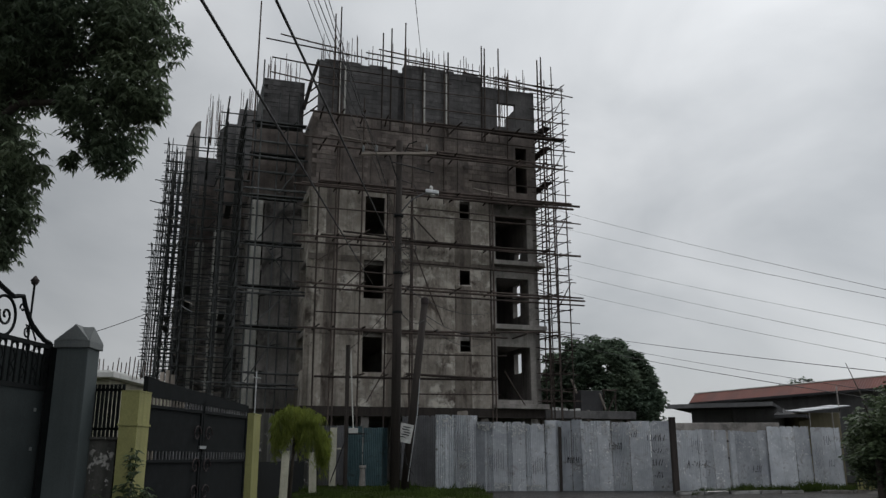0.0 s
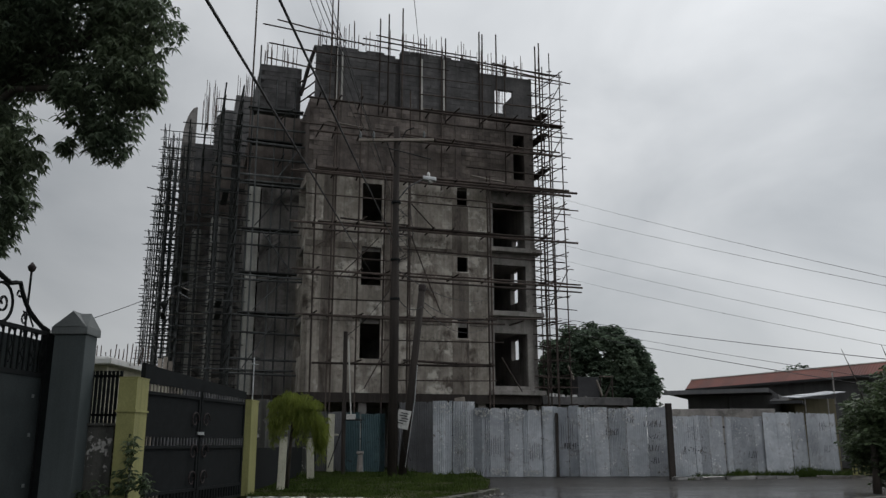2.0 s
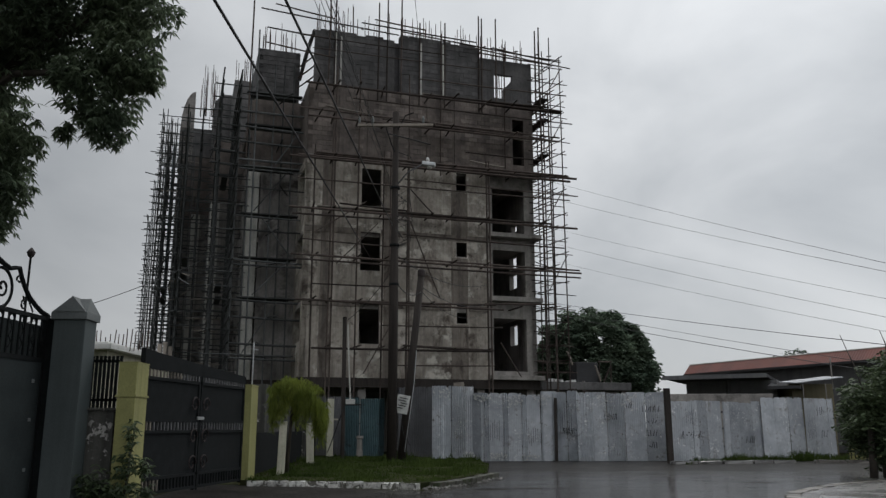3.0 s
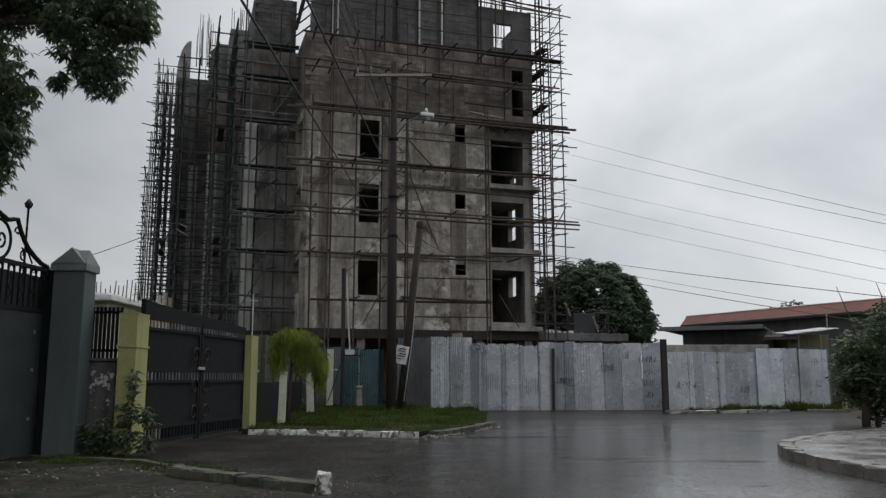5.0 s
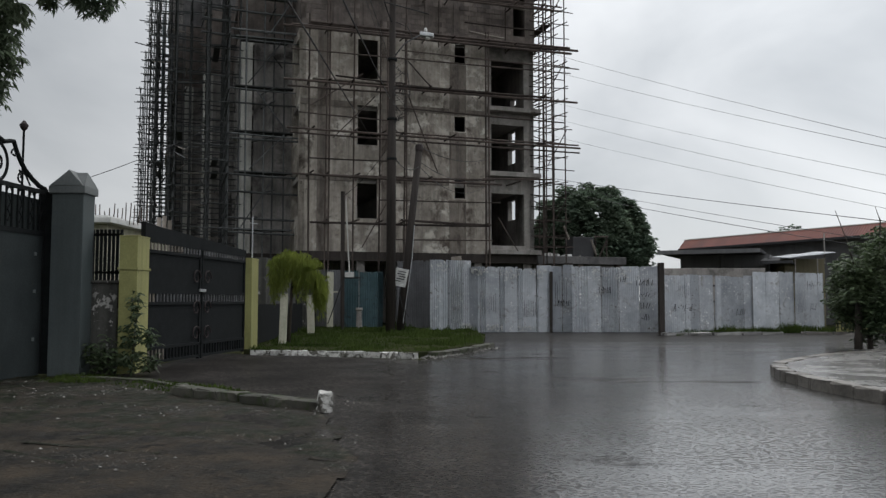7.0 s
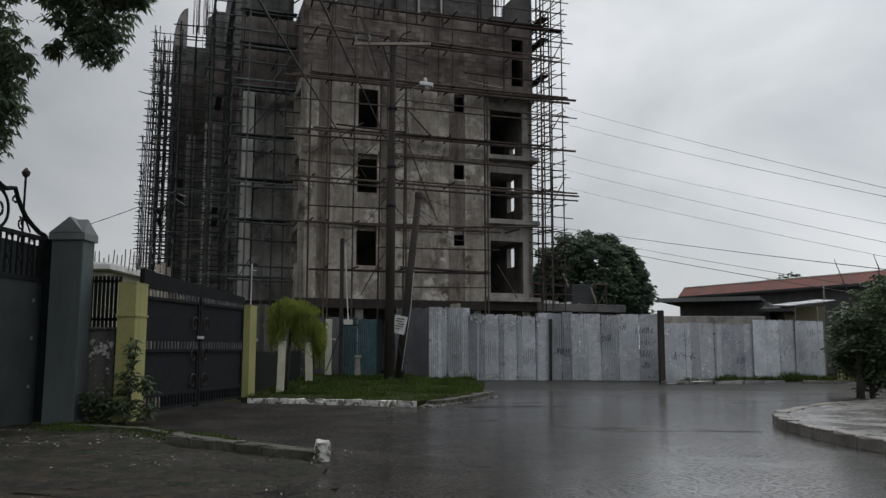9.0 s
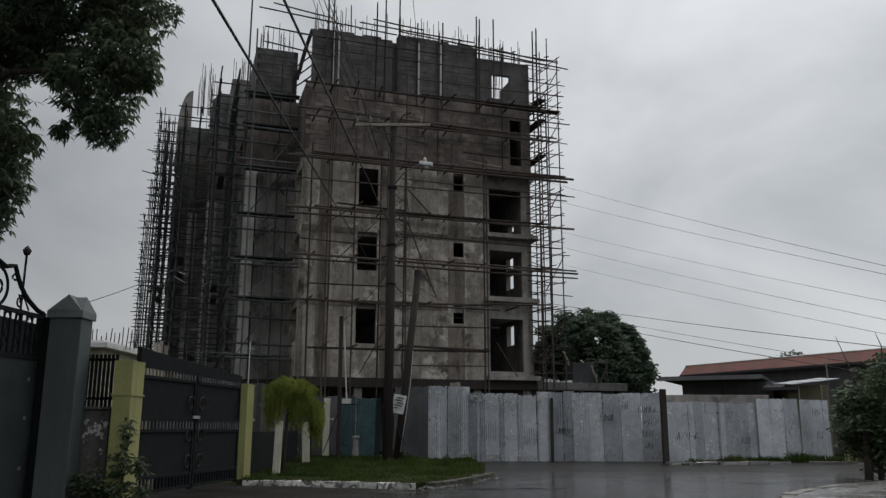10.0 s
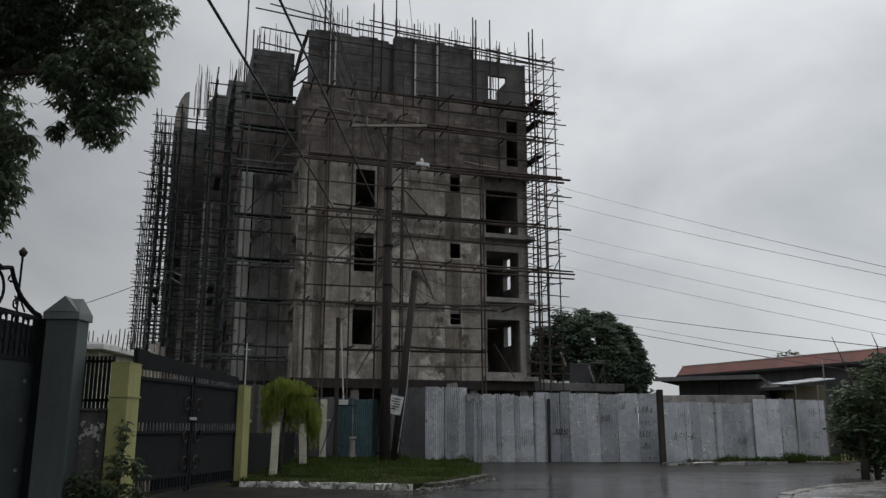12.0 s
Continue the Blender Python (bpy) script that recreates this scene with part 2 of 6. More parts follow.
ALU = mat("lamp_aluminium", (0.42, 0.43, 0.44), (0.55, 0.56, 0.57), 6.0, (0.35, 0.5), metal=0.6, bump=0)
PAPER = mat("damp_paper", (0.52, 0.52, 0.50), (0.66, 0.66, 0.64), 5.0, (0.6, 0.8), bump=0.05)
INK = mat("black_paint_marks", (0.02, 0.02, 0.022), (0.05, 0.05, 0.052), 6.0, bump=0)
REDROOF = mat("red_painted_sheet", (0.15, 0.05, 0.038), (0.235, 0.085, 0.064), 1.2, (0.4, 0.6), metal=0.0, bump=0.05, vary=0.12, stain=(0.16, 0.05, 0.04), stain_scale=1.0)
DARKROOF = mat("dark_wet_roof", (0.04, 0.04, 0.042), (0.07, 0.07, 0.073), 1.0, (0.75, 0.95), gloss=0.12)
HOUSEGREY = mat("grey_house_wall", (0.10, 0.10, 0.104), (0.17, 0.17, 0.174), 0.8, streak=0.3)
HOUSEYELLOW = mat("ochre_house_wall", (0.15, 0.13, 0.075), (0.21, 0.185, 0.115), 0.8, streak=0.3)
WHITEEDGE = mat("white_fascia", (0.58, 0.58, 0.56), (0.72, 0.72, 0.70), 2.0, streak=0.2)



def flecked(m, colour, scale, at, patch_scale, patch_at):
    """Adds flaking or blotches: small spots that gather in larger patches."""
    n, l = m.node_tree.nodes, m.node_tree.links
    socket = n["Principled BSDF"].inputs["Base Color"]
    was = socket.links[0].from_socket
    geo = n.new("ShaderNodeNewGeometry")
    facs = []
    for sc, (a, z), det in ((scale, at, 6), (patch_scale, patch_at, 3)):
        t = n.new("ShaderNodeTexNoise")
        t.inputs["Scale"].default_value, t.inputs["Detail"].default_value, t.inputs["Roughness"].default_value = sc, det, 0.65
        l.new(geo.outputs["Position"], t.inputs["Vector"])
        r = n.new("ShaderNodeMapRange")
        r.inputs["From Min"].default_value, r.inputs["From Max"].default_value = a, z
        l.new(t.outputs["Fac"], r.inputs["Value"])
        facs.append(r.outputs["Result"])
    both_ = n.new("ShaderNodeMath")
    both_.operation = "MULTIPLY"
    l.new(facs[0], both_.inputs[0])
    l.new(facs[1], both_.inputs[1])
    x = n.new("ShaderNodeMix")
    x.data_type = "RGBA"
    l.new(both_.outputs[0], x.inputs[0])
    l.new(was, x.inputs[6])
    x.inputs[7].default_value = (*colour, 1)
    l.new(x.outputs[2], socket)


flecked(ZINC, (0.74, 0.74, 0.73), 13.0, (0.57, 0.61), 1.9, (0.50, 0.62))
flecked(ZINC, (0.16, 0.145, 0.13), 9.0, (0.56, 0.64), 1.3, (0.52, 0.66))
flecked(PLASTER, (0.60, 0.56, 0.50), 1.6, (0.50, 0.60), 0.55, (0.46, 0.56))
flecked(PLASTER, (0.12, 0.105, 0.09), 5.0, (0.55, 0.66), 0.8, (0.48, 0.6))
flecked(KERBMOSS, (0.028, 0.042, 0.012), 7.0, (0.49, 0.57), 2.2, (0.42, 0.55))
flecked(TEAL, (0.03, 0.04, 0.042), 7.0, (0.52, 0.6), 1.5, (0.46, 0.58))
flecked(MOSS_SHADE, (0.35, 0.34, 0.32), 8.0, (0.56, 0.6), 1.5, (0.5, 0.58))
flecked(APRON, (0.004, 0.0035, 0.003), 5.0, (0.48, 0.58), 1.1, (0.44, 0.58))
flecked(MUD, (0.055, 0.047, 0.034), 16.0, (0.55, 0.62), 2.0, (0.44, 0.58))
flecked(APRON, (0.10, 0.078, 0.055), 22.0, (0.60, 0.66), 1.2, (0.44, 0.6))


def wet_asphalt():
    """Worn chip-seal: dull damp patches, and sheets of rippled standing water between them."""
    m = bpy.data.materials.new("wet_asphalt")
    m.use_nodes = True
    n, l = m.node_tree.nodes, m.node_tree.links
    b = n["Principled BSDF"]
    geo = n.new("ShaderNodeNewGeometry")

    def tex(scale, detail, rough, stretch):
        mp = n.new("ShaderNodeMapping")
        mp.inputs["Scale"].default_value = stretch
        l.new(geo.outputs["Position"], mp.inputs["Vector"])
        t = n.new("ShaderNodeTexNoise")
        t.inputs["Scale"].default_value, t.inputs["Detail"].default_value, t.inputs["Roughness"].default_value = scale, detail, rough
        l.new(mp.outputs["Vector"], t.inputs["Vector"])
        return t.outputs["Fac"]

    def ranged(v, a, z, to0, to1):
        q = n.new("ShaderNodeMapRange")
        q.inputs["From Min"].default_value, q.inputs["From Max"].default_value = a, z
        q.inputs["To Min"].default_value, q.inputs["To Max"].default_value = to0, to1
        l.new(v, q.inputs["Value"])
        return q.outputs["Result"]

    chips = n.new("ShaderNodeTexVoronoi")
    chips.inputs["Scale"].default_value = 48.0
    l.new(geo.outputs["Position"], chips.inputs["Vector"])
    cr = n.new("ShaderNodeValToRGB")
    cr.color_ramp.elements[0].position, cr.color_ramp.elements[0].color = 0.5, (0.006, 0.0056, 0.0054, 1)
    cr.color_ramp.elements[1].position, cr.color_ramp.elements[1].color = 0.97, (0.078, 0.068, 0.061, 1)
    l.new(chips.outputs["Color"], cr.inputs["Fac"])
    patch = n.new("ShaderNodeVectorMath")
    patch.operation = "SCALE"
    l.new(cr.outputs["Color"], patch.inputs[0])
    l.new(ranged(tex(1.1, 6, 0.65, (1.0, 1.0, 1.0)), 0.36, 0.64, 0.4, 1.5), patch.inputs["Scale"])
    l.new(patch.outputs[0], b.inputs["Base Color"])
    pool = tex(0.5, 9, 0.68, (0.55, 1.0, 1.0))
    # the road falls to one side: its higher left edge has drained and lies dull
    split = n.new("ShaderNodeSeparateXYZ")
    l.new(geo.outputs["Position"], split.inputs["Vector"])
    fall = n.new("ShaderNodeMath")
    fall.operation = "MULTIPLY_ADD"
    fall.inputs[1].default_value = 5.0
    l.new(pool, fall.inputs[0])
    l.new(split.outputs["X"], fall.inputs[2])
    drained = n.new("ShaderNodeMath")
    drained.operation = "MULTIPLY"
    l.new(ranged(pool, 0.58, 0.65, 1.0, 0.0), drained.inputs[0])
    l.new(ranged(fall.outputs[0], 0.8, 2.3, 0.0, 1.0), drained.inputs[1])
    # and its far side, under the fence, rises and has drained too
    crown = n.new("ShaderNodeMath")
    crown.operation = "MULTIPLY_ADD"
    crown.inputs[1].default_value = 9.0
    l.new(pool, crown.inputs[0])
    l.new(split.outputs["Y"], crown.inputs[2])
    film = n.new("ShaderNodeMath")
    film.operation = "MULTIPLY"
    l.new(drained.outputs[0], film.inputs[0])
    l.new(ranged(crown.outputs[0], 22.0, 27.0, 1.0, 0.3), film.inputs[1])
    wet = film.outputs[0]
    l.new(ranged(wet, 0, 1, 0.06, 0.14), b.inputs["Specular IOR Level"])
    l.new(ranged(wet, 0, 1, 0.65, 0.42), b.inputs["Roughness"])
    # stone tips stand out of the water film
    tips = n.new("ShaderNodeMath")
    tips.operation = "MULTIPLY"
    l.new(ranged(wet, 0, 1, 0.07, 1.0), tips.inputs[0])
    broken = n.new("ShaderNodeMath")
    broken.operation = "MULTIPLY"
    l.new(ranged(chips.outputs["Color"], 0.2, 0.55, 0.65, 1.0), broken.inputs[0])
    speck = n.new("ShaderNodeMath")  # stones stand clear where the film is thin, and drown in the sheets
    speck.operation = "MAXIMUM"
    l.new(ranged(tex(30.0, 3, 0.6, (0.6, 1.0, 1.0)), 0.44, 0.49, 0.1, 1.0), speck.inputs[0])
    l.new(ranged(tex(0.9, 5, 0.7, (0.6, 1.2, 1.0)), 0.44, 0.58, 0.1, 1.0), speck.inputs[1])
    l.new(speck.outputs[0], broken.inputs[1])
    l.new(broken.outputs[0], tips.inputs[1])
    l.new(tips.outputs[0], b.inputs["Coat Weight"])
    l.new(ranged(wet, 0, 1, 0.2, 0.1), b.inputs["Coat Roughness"])
    b.inputs["Coat IOR"].default_value = 1.9
    ripple = tex(85.0, 2, 0.6, (1.0, 1.0, 1.0))
    swell = tex(5.0, 3, 0.5, (0.6, 1.6, 1.0))
    both_ = n.new("ShaderNodeMath")
    both_.operation = "MULTIPLY_ADD"
    both_.inputs[1].default_value = 0.8
    l.new(swell, both_.inputs[0])
    l.new(ripple, both_.inputs[2])
    for socket, strength in (("Normal", ranged(wet, 0, 1, 0.7, 0.3)), ("Coat Normal", ranged(wet, 0, 1, 0.4, 0.2))):
        bp = n.new("ShaderNodeBump")
        bp.inputs["Distance"].default_value = 0.004
        l.new(strength, bp.inputs["Strength"])
        l.new(both_.outputs[0], bp.inputs["Height"])
        l.new(bp.outputs["Normal"], b.inputs[socket])
    return m


ASPHALT = wet_asphalt()


# ---- mesh helpers ----
def linked(name, bm, material, smooth=False):
    me = bpy.data.meshes.new(name)
    bm.to_mesh(me)
    bm.free()
    me.materials.append(material)
    if smooth:
        for p in me.polygons:
            p.use_smooth = True
    return me


def part(name, bm, material, parent, label="", m=None, smooth=False):
    ob = new(name, bm if isinstance(bm, bpy.types.Mesh) else linked(name, bm, material, smooth))
    ob.parent = parent
    if m is not None:
        ob.matrix_basis = m
    return tagged(ob, label)


def thing(name, label, category, group="", m=None):
    ob = new(name)
    ob.empty_display_size = 0.2
    if m is not None:
        ob.matrix_basis = m
    return tagged(ob, label, category, group)


def solid(name, bm, material, label="", category="", group="", kind="", smooth=False, m=None):
    ob = new(name, linked(name, bm, material, smooth))
    if m is not None:
        ob.matrix_basis = m
    return tagged(ob, label, category, group, kind)


def box(x0, x1, y0, y1, z0, z1, bm=None, bevel=0.0, m=None):
    bm = bm or bmesh.new()
    vs = [bm.verts.new((x, y, z)) for z in (z0, z1) for y in (y0, y1) for x in (x0, x1)]
    if m is not None:
        for v in vs:
            v.co = m @ v.co
    a, b, c, d, e, f, g, h = vs
    made = [bm.faces.new(q) for q in ((a, c, d, b), (e, f, h, g), (a, b, f, e), (b, d, h, f), (d, c, g, h), (c, a, e, g))]
    if bevel:
        es = list({ed for fc in made for ed in fc.edges})
        bmesh.ops.bevel(bm, geom=es, offset=bevel, segments=2, profile=0.6, affect="EDGES")
    return bm


def prism(pts, z0, z1, bm=None):
    """An upright prism over a plan outline (counter-clockwise)."""
    bm = bm or bmesh.new()
    lo, hi = [bm.verts.new((x, y, z0)) for x, y in pts], [bm.verts.new((x, y, z1)) for x, y in pts]
    bm.faces.new(hi)
    bm.faces.new(lo[::-1])
    n = len(pts)
    for i in range(n):
        j = (i + 1) % n
        bm.faces.new((lo[i], lo[j], hi[j], hi[i]))
    return bm


def tube(pts, r, bm=None, sides=6, r_end=None):
    """A round bar along points, tapering to r_end."""
    bm = bm or bmesh.new()
    pts = [Vector(p) for p in pts]
    rings = []
    for i, p in enumerate(pts):
        way = (pts[min(i + 1, len(pts) - 1)] - pts[max(i - 1, 0)]).normalized()
        q = way.to_track_quat("Z", "Y")
        rr = r if r_end is None else r + (r_end - r) * i / (len(pts) - 1)
        rings.append([bm.verts.new(p + q @ Vector((rr * math.cos(6.28319 * k / sides), rr * math.sin(6.28319 * k / sides), 0))) for k in range(sides)])
    for a, b in zip(rings, rings[1:]):
        for k in range(sides):
            bm.faces.new((a[k], a[(k + 1) % sides], b[(k + 1) % sides], b[k]))
    bm.faces.new(rings[0][::-1])
    bm.faces.new(rings[-1])
    return bm


ROD = {}


def bent_bar():
    """A bar of unit length and radius with a slight bow and knots."""
    bm = bmesh.new()
    rings = []
    for z, dx, dy, k in ((0, 0, 0, 0.92), (0.25, 0.35, -0.1, 1.0), (0.5, 0.5, -0.25, 1.05), (0.75, 0.3, -0.2, 1.0), (1, 0, 0, 0.88)):
        rings.append([bm.verts.new((dx + k * math.cos(1.0472 * j), dy + k * math.sin(1.0472 * j), z)) for j in range(6)])
    for a, b in zip(rings, rings[1:]):
        for j in range(6):
            bm.faces.new((a[j], a[(j + 1) % 6], b[(j + 1) % 6], b[j]))
    bm.faces.new(rings[0][::-1])
    bm.faces.new(rings[-1])
    return bm


def rod(name, p, q, r, material, parent):
    """A straight bar as an object of its own; alike bars share one mesh."""
    if material.name not in ROD:
        ROD[material.name] = linked("bar", bent_bar(), material)
    p, q = Vector(p), Vector(q)
    ob = new(name, ROD[material.name])
    ob.parent = parent
    ob.matrix_basis = Matrix.LocRotScale(p, (q - p).to_track_quat("Z", "Y"), (r, r, (q - p).length))
    return ob


def lathe(profile, sides=14, bm=None, at=(0, 0, 0)):
    bm = bm or bmesh.new()
    rings = [[bm.verts.new((at[0] + r * math.cos(6.28319 * k / sides), at[1] + r * math.sin(6.28319 * k / sides), at[2] + z)) for k in range(sides)] for r, z in profile]
    for a, b in zip(rings, rings[1:]):
        for k in range(sides):
            bm.faces.new((a[k], a[(k + 1) % sides], b[(k + 1) % sides], b[k]))
    bm.faces.new(rings[0][::-1])
    bm.faces.new(rings[-1])
    return bm


def pierced(a0, a1, z0, z1, thick, holes, axis="s", at=0.0, inward=1):
    """A wall sheet with real openings. axis s: along x at y = at; axis d: along y at x = at. Its thickness goes inward."""
    bm = bmesh.new()
    xs = sorted({a0, a1, *[min(max(h[i], a0), a1) for h in holes for i in (0, 1)]})
    zs = sorted({z0, z1, *[min(max(h[i], z0), z1) for h in holes for i in (2, 3)]})
    cache = {}

    def v(i, k, back):
        key = (i, k, back)
        if key not in cache:
            dep = at + (thick * inward if back else 0)
            cache[key] = bm.verts.new((xs[i], dep, zs[k]) if axis == "s" else (dep, xs[i], zs[k]))
        return cache[key]

    def full(i, k):
        if not (0 <= i < len(xs) - 1 and 0 <= k < len(zs) - 1):
            return False
        x, z = (xs[i] + xs[i + 1]) / 2, (zs[k] + zs[k + 1]) / 2
        return not any(h[0] < x < h[1] and h[2] < z < h[3] for h in holes)

    for i in range(len(xs) - 1):
        for k in range(len(zs) - 1):
            if not full(i, k):
                continue
            bm.faces.new((v(i, k, 0), v(i + 1, k, 0), v(i + 1, k + 1, 0), v(i, k + 1, 0)))
            bm.faces.new((v(i, k, 1), v(i, k + 1, 1), v(i + 1, k + 1, 1), v(i + 1, k, 1)))
            for di, dk, e in ((-1, 0, ((i, k), (i, k + 1))), (1, 0, ((i + 1, k), (i + 1, k + 1))), (0, -1, ((i, k), (i + 1, k))), (0, 1, ((i, k + 1), (i + 1, k + 1)))):
                if not full(i + di, k + dk):
                    (p, q), (r, t) = e
                    bm.faces.new((v(p, q, 0), v(r, t, 0), v(r, t, 1), v(p, q, 1)))
    bmesh.ops.recalc_face_normals(bm, faces=bm.faces)
    return bm


def leaves(spots, length, width, droop, per, rng):
    """Sprays of narrow folded leaves at the spots given, hanging by droop (0 level, 1 straight down)."""
    verts, faces = [], []
    for p in spots:
        for _ in range(per):
            a = rng.uniform(0, 6.283)
            dz = -droop * rng.uniform(0.4, 1.5) + rng.uniform(-0.25, 0.35)
            way = Vector((math.cos(a), math.sin(a), dz)).normalized()
            sidev = way.cross(Vector((0, 0, 1)))
            if sidev.length < 0.05:
                sidev = Vector((1, 0, 0))
            sidev.normalize()
            roll = rng.uniform(-0.9, 0.9)
            up = sidev.cross(way)
            sidev = (sidev * math.cos(roll) + up * math.sin(roll))
            L, W = length * rng.uniform(0.6, 1.25), width * rng.uniform(0.7, 1.2)
            o = Vector(p) + way * (0.05 * L)
            sag = Vector((0, 0, -0.22 * L * droop))
            i = len(verts)
            verts += [o, o + way * L * 0.45 + sidev * W / 2, o + way * L + sag, o + way * L * 0.45 - sidev * W / 2]
            faces += [(i, i + 1, i + 2), (i, i + 2, i + 3)]
    return verts, faces


def leafy(name, verts, faces, material, parent, label=""):
    me = bpy.data.meshes.new(name)
    me.from_pydata(verts, [], faces)
    me.materials.append(material)
    ob = new(name, me)
    ob.parent = parent
    return tagged(ob, label)


def lump_spots(lumps, density, rng, shell=0.45):
    """Points in ellipsoid lumps (x, y, z, rx, ry, rz), thicker towards their skins."""
    out = []
    for x, y, z, rx, ry, rz in lumps:
        for _ in range(max(6, int(density * (rx * ry + ry * rz + rx * rz)))):
            a, c = rng.uniform(0, 6.283), rng.uniform(-1, 1)
            s = math.sqrt(1 - c * c)
            k = rng.uniform(shell, 1.06)
            out.append((x + rx * s * math.cos(a) * k, y + ry * s * math.sin(a) * k, z + rz * c * k))
    return out

# ---- ground, road, pavements ----
def flat(pts, z):
    bm = bmesh.new()
    bm.faces.new([bm.verts.new((x, y, z)) for x, y in pts])
    return bm


ground_bm = bmesh.new()
bmesh.ops.create_grid(ground_bm, x_segments=8, y_segments=8, size=1500)
solid("ground", ground_bm, SOIL, "damp bare soil with thin weeds", "ground", kind="structure").location.z = -0.02
solid("road", flat([(-4.75, 11.2), (-3.9, 10.0), (-3.2, 8.0), (-3.0, 5.0), (-3.0, -30), (9.5, -30), (8.5, 5.0), (9.5, 17.0), (30, 17.0), (34, 30.5), (8, 30.5), (0.6, 30.5), (0.2, 17.0), (-0.4, 15.2), (-4.0, 16.9), (-4.9, 16.9)], 0.0), ASPHALT, "wet dark asphalt road with standing rainwater", "road", kind="structure")


def inside(x, y, pts):
    hit = False
    for (x0, y0), (x1, y1) in zip(pts, pts[1:] + pts[:1]):
        if (y0 > y) != (y1 > y) and x < (x1 - x0) * (y - y0) / (y1 - y0) + x0:
            hit = not hit
    return hit


def uneven(pts, z, amp, step, ragged, seed, bounds):
    """Ground laid as a fine uneven sheet with a ragged edge."""
    nx, ny = int((bounds[1] - bounds[0]) / step), int((bounds[3] - bounds[2]) / step)
    verts, index, faces = [], {}, []

    def at(i, j):
        if (i, j) not in index:
            x, y = bounds[0] + i * step, bounds[2] + j * step
            h = noise.noise(Vector((x * 1.1, y * 1.1, seed))) + 0.5 * noise.noise(Vector((x * 3.7, y * 3.7, seed))) + 0.3 * noise.noise(Vector((x * 9, y * 9, seed)))
            index[(i, j)] = len(verts)
            verts.append((x, y, z + amp * h))
        return index[(i, j)]

    for i in range(nx):
        for j in range(ny):
            x, y = bounds[0] + (i + 0.5) * step, bounds[2] + (j + 0.5) * step
            wob = Vector((noise.noise(Vector((x * 2.1, y * 2.1, seed + 5))), noise.noise(Vector((x * 2.1, y * 2.1, seed + 9))), 0)) * ragged
            if inside(x + wob.x, y + wob.y, pts):
                faces.append((at(i, j), at(i + 1, j), at(i + 1, j + 1), at(i, j + 1)))
    m_ = bpy.data.meshes.new("sheet")
    m_.from_pydata(verts, [], faces)
    for p in m_.polygons:
        p.use_smooth = True
    return m_


DRIVE = [(-14, -14), (-1.2, -14), (-0.62, 5.3), (-1.45, 6.25), (-2.7, 6.75), (-3.4, 7.0), (-14, 7.4)]
VERGE = [(-9, 6.9), (-3.4, 6.6), (-1.5, 5.9), (-0.75, 5.2), (-0.62, 5.6), (-0.8, 6.9), (-1.25, 8.3), (-2.2, 9.8), (-3.2, 10.45), (-4.6, 11.15), (-9, 12.6)]
solid("driveway_base", flat([(-14, -14), (-1.3, -14), (-0.85, 4.2), (-3.4, 4.4), (-14, 4.4)], 0.004), APRON, "brown muddy concrete driveway apron", "driveway", kind="structure")
for nm, mesh, mt, lab in (("driveway", uneven(DRIVE, 0.018, 0.018, 0.045, 0.1, 2.0, (-6.0, -0.4, 4.2, 7.6)), APRON, "brown muddy concrete driveway apron with cracked edges"),
                          ("verge", uneven(VERGE, 0.012, 0.03, 0.045, 0.25, 7.0, (-9, -0.3, 5.0, 12.7)), MUD, "wet muddy verge strewn with gravel")):
    mesh.materials.append(mt)
    tagged(new(nm, mesh), lab, nm, kind="structure")
slabjoint = bmesh.new()
for (x0, y0), (x1, y1) in (((-3.15, 5.95), (-2.5, 5.5)), ((-3.2, 6.3), (-2.0, 5.85)), ((-1.2, 5.9), (-0.72, 5.6))):
    d = Vector((x1 - x0, y1 - y0, 0)).normalized().cross(Vector((0, 0, 1))) * 0.02
    slabjoint.faces.new([slabjoint.verts.new(c) for c in ((x0 - d.x, y0 - d.y, 0.024), (x1 - d.x, y1 - d.y, 0.024), (x1 + d.x, y1 + d.y, 0.016), (x0 + d.x, y0 + d.y, 0.024))])
solid("driveway_joint", slabjoint, MUD, "muddy cracks across the driveway concrete", "crack", kind="structure")

LAWN = [(-4.05, 16.75), (-3.7, 16.62), (-1.6, 16.3), (-0.55, 15.75), (-0.1, 16.4), (0.95, 19.4), (1.25, 24.0), (0.95, 28.3), (-0.6, 28.0), (-1.4, 33), (-9, 33), (-4.7, 26)]
solid("lawn", prism(LAWN, -0.02, 0.095), SOIL, "raised earth of the grassy verge", "lawn", kind="structure")


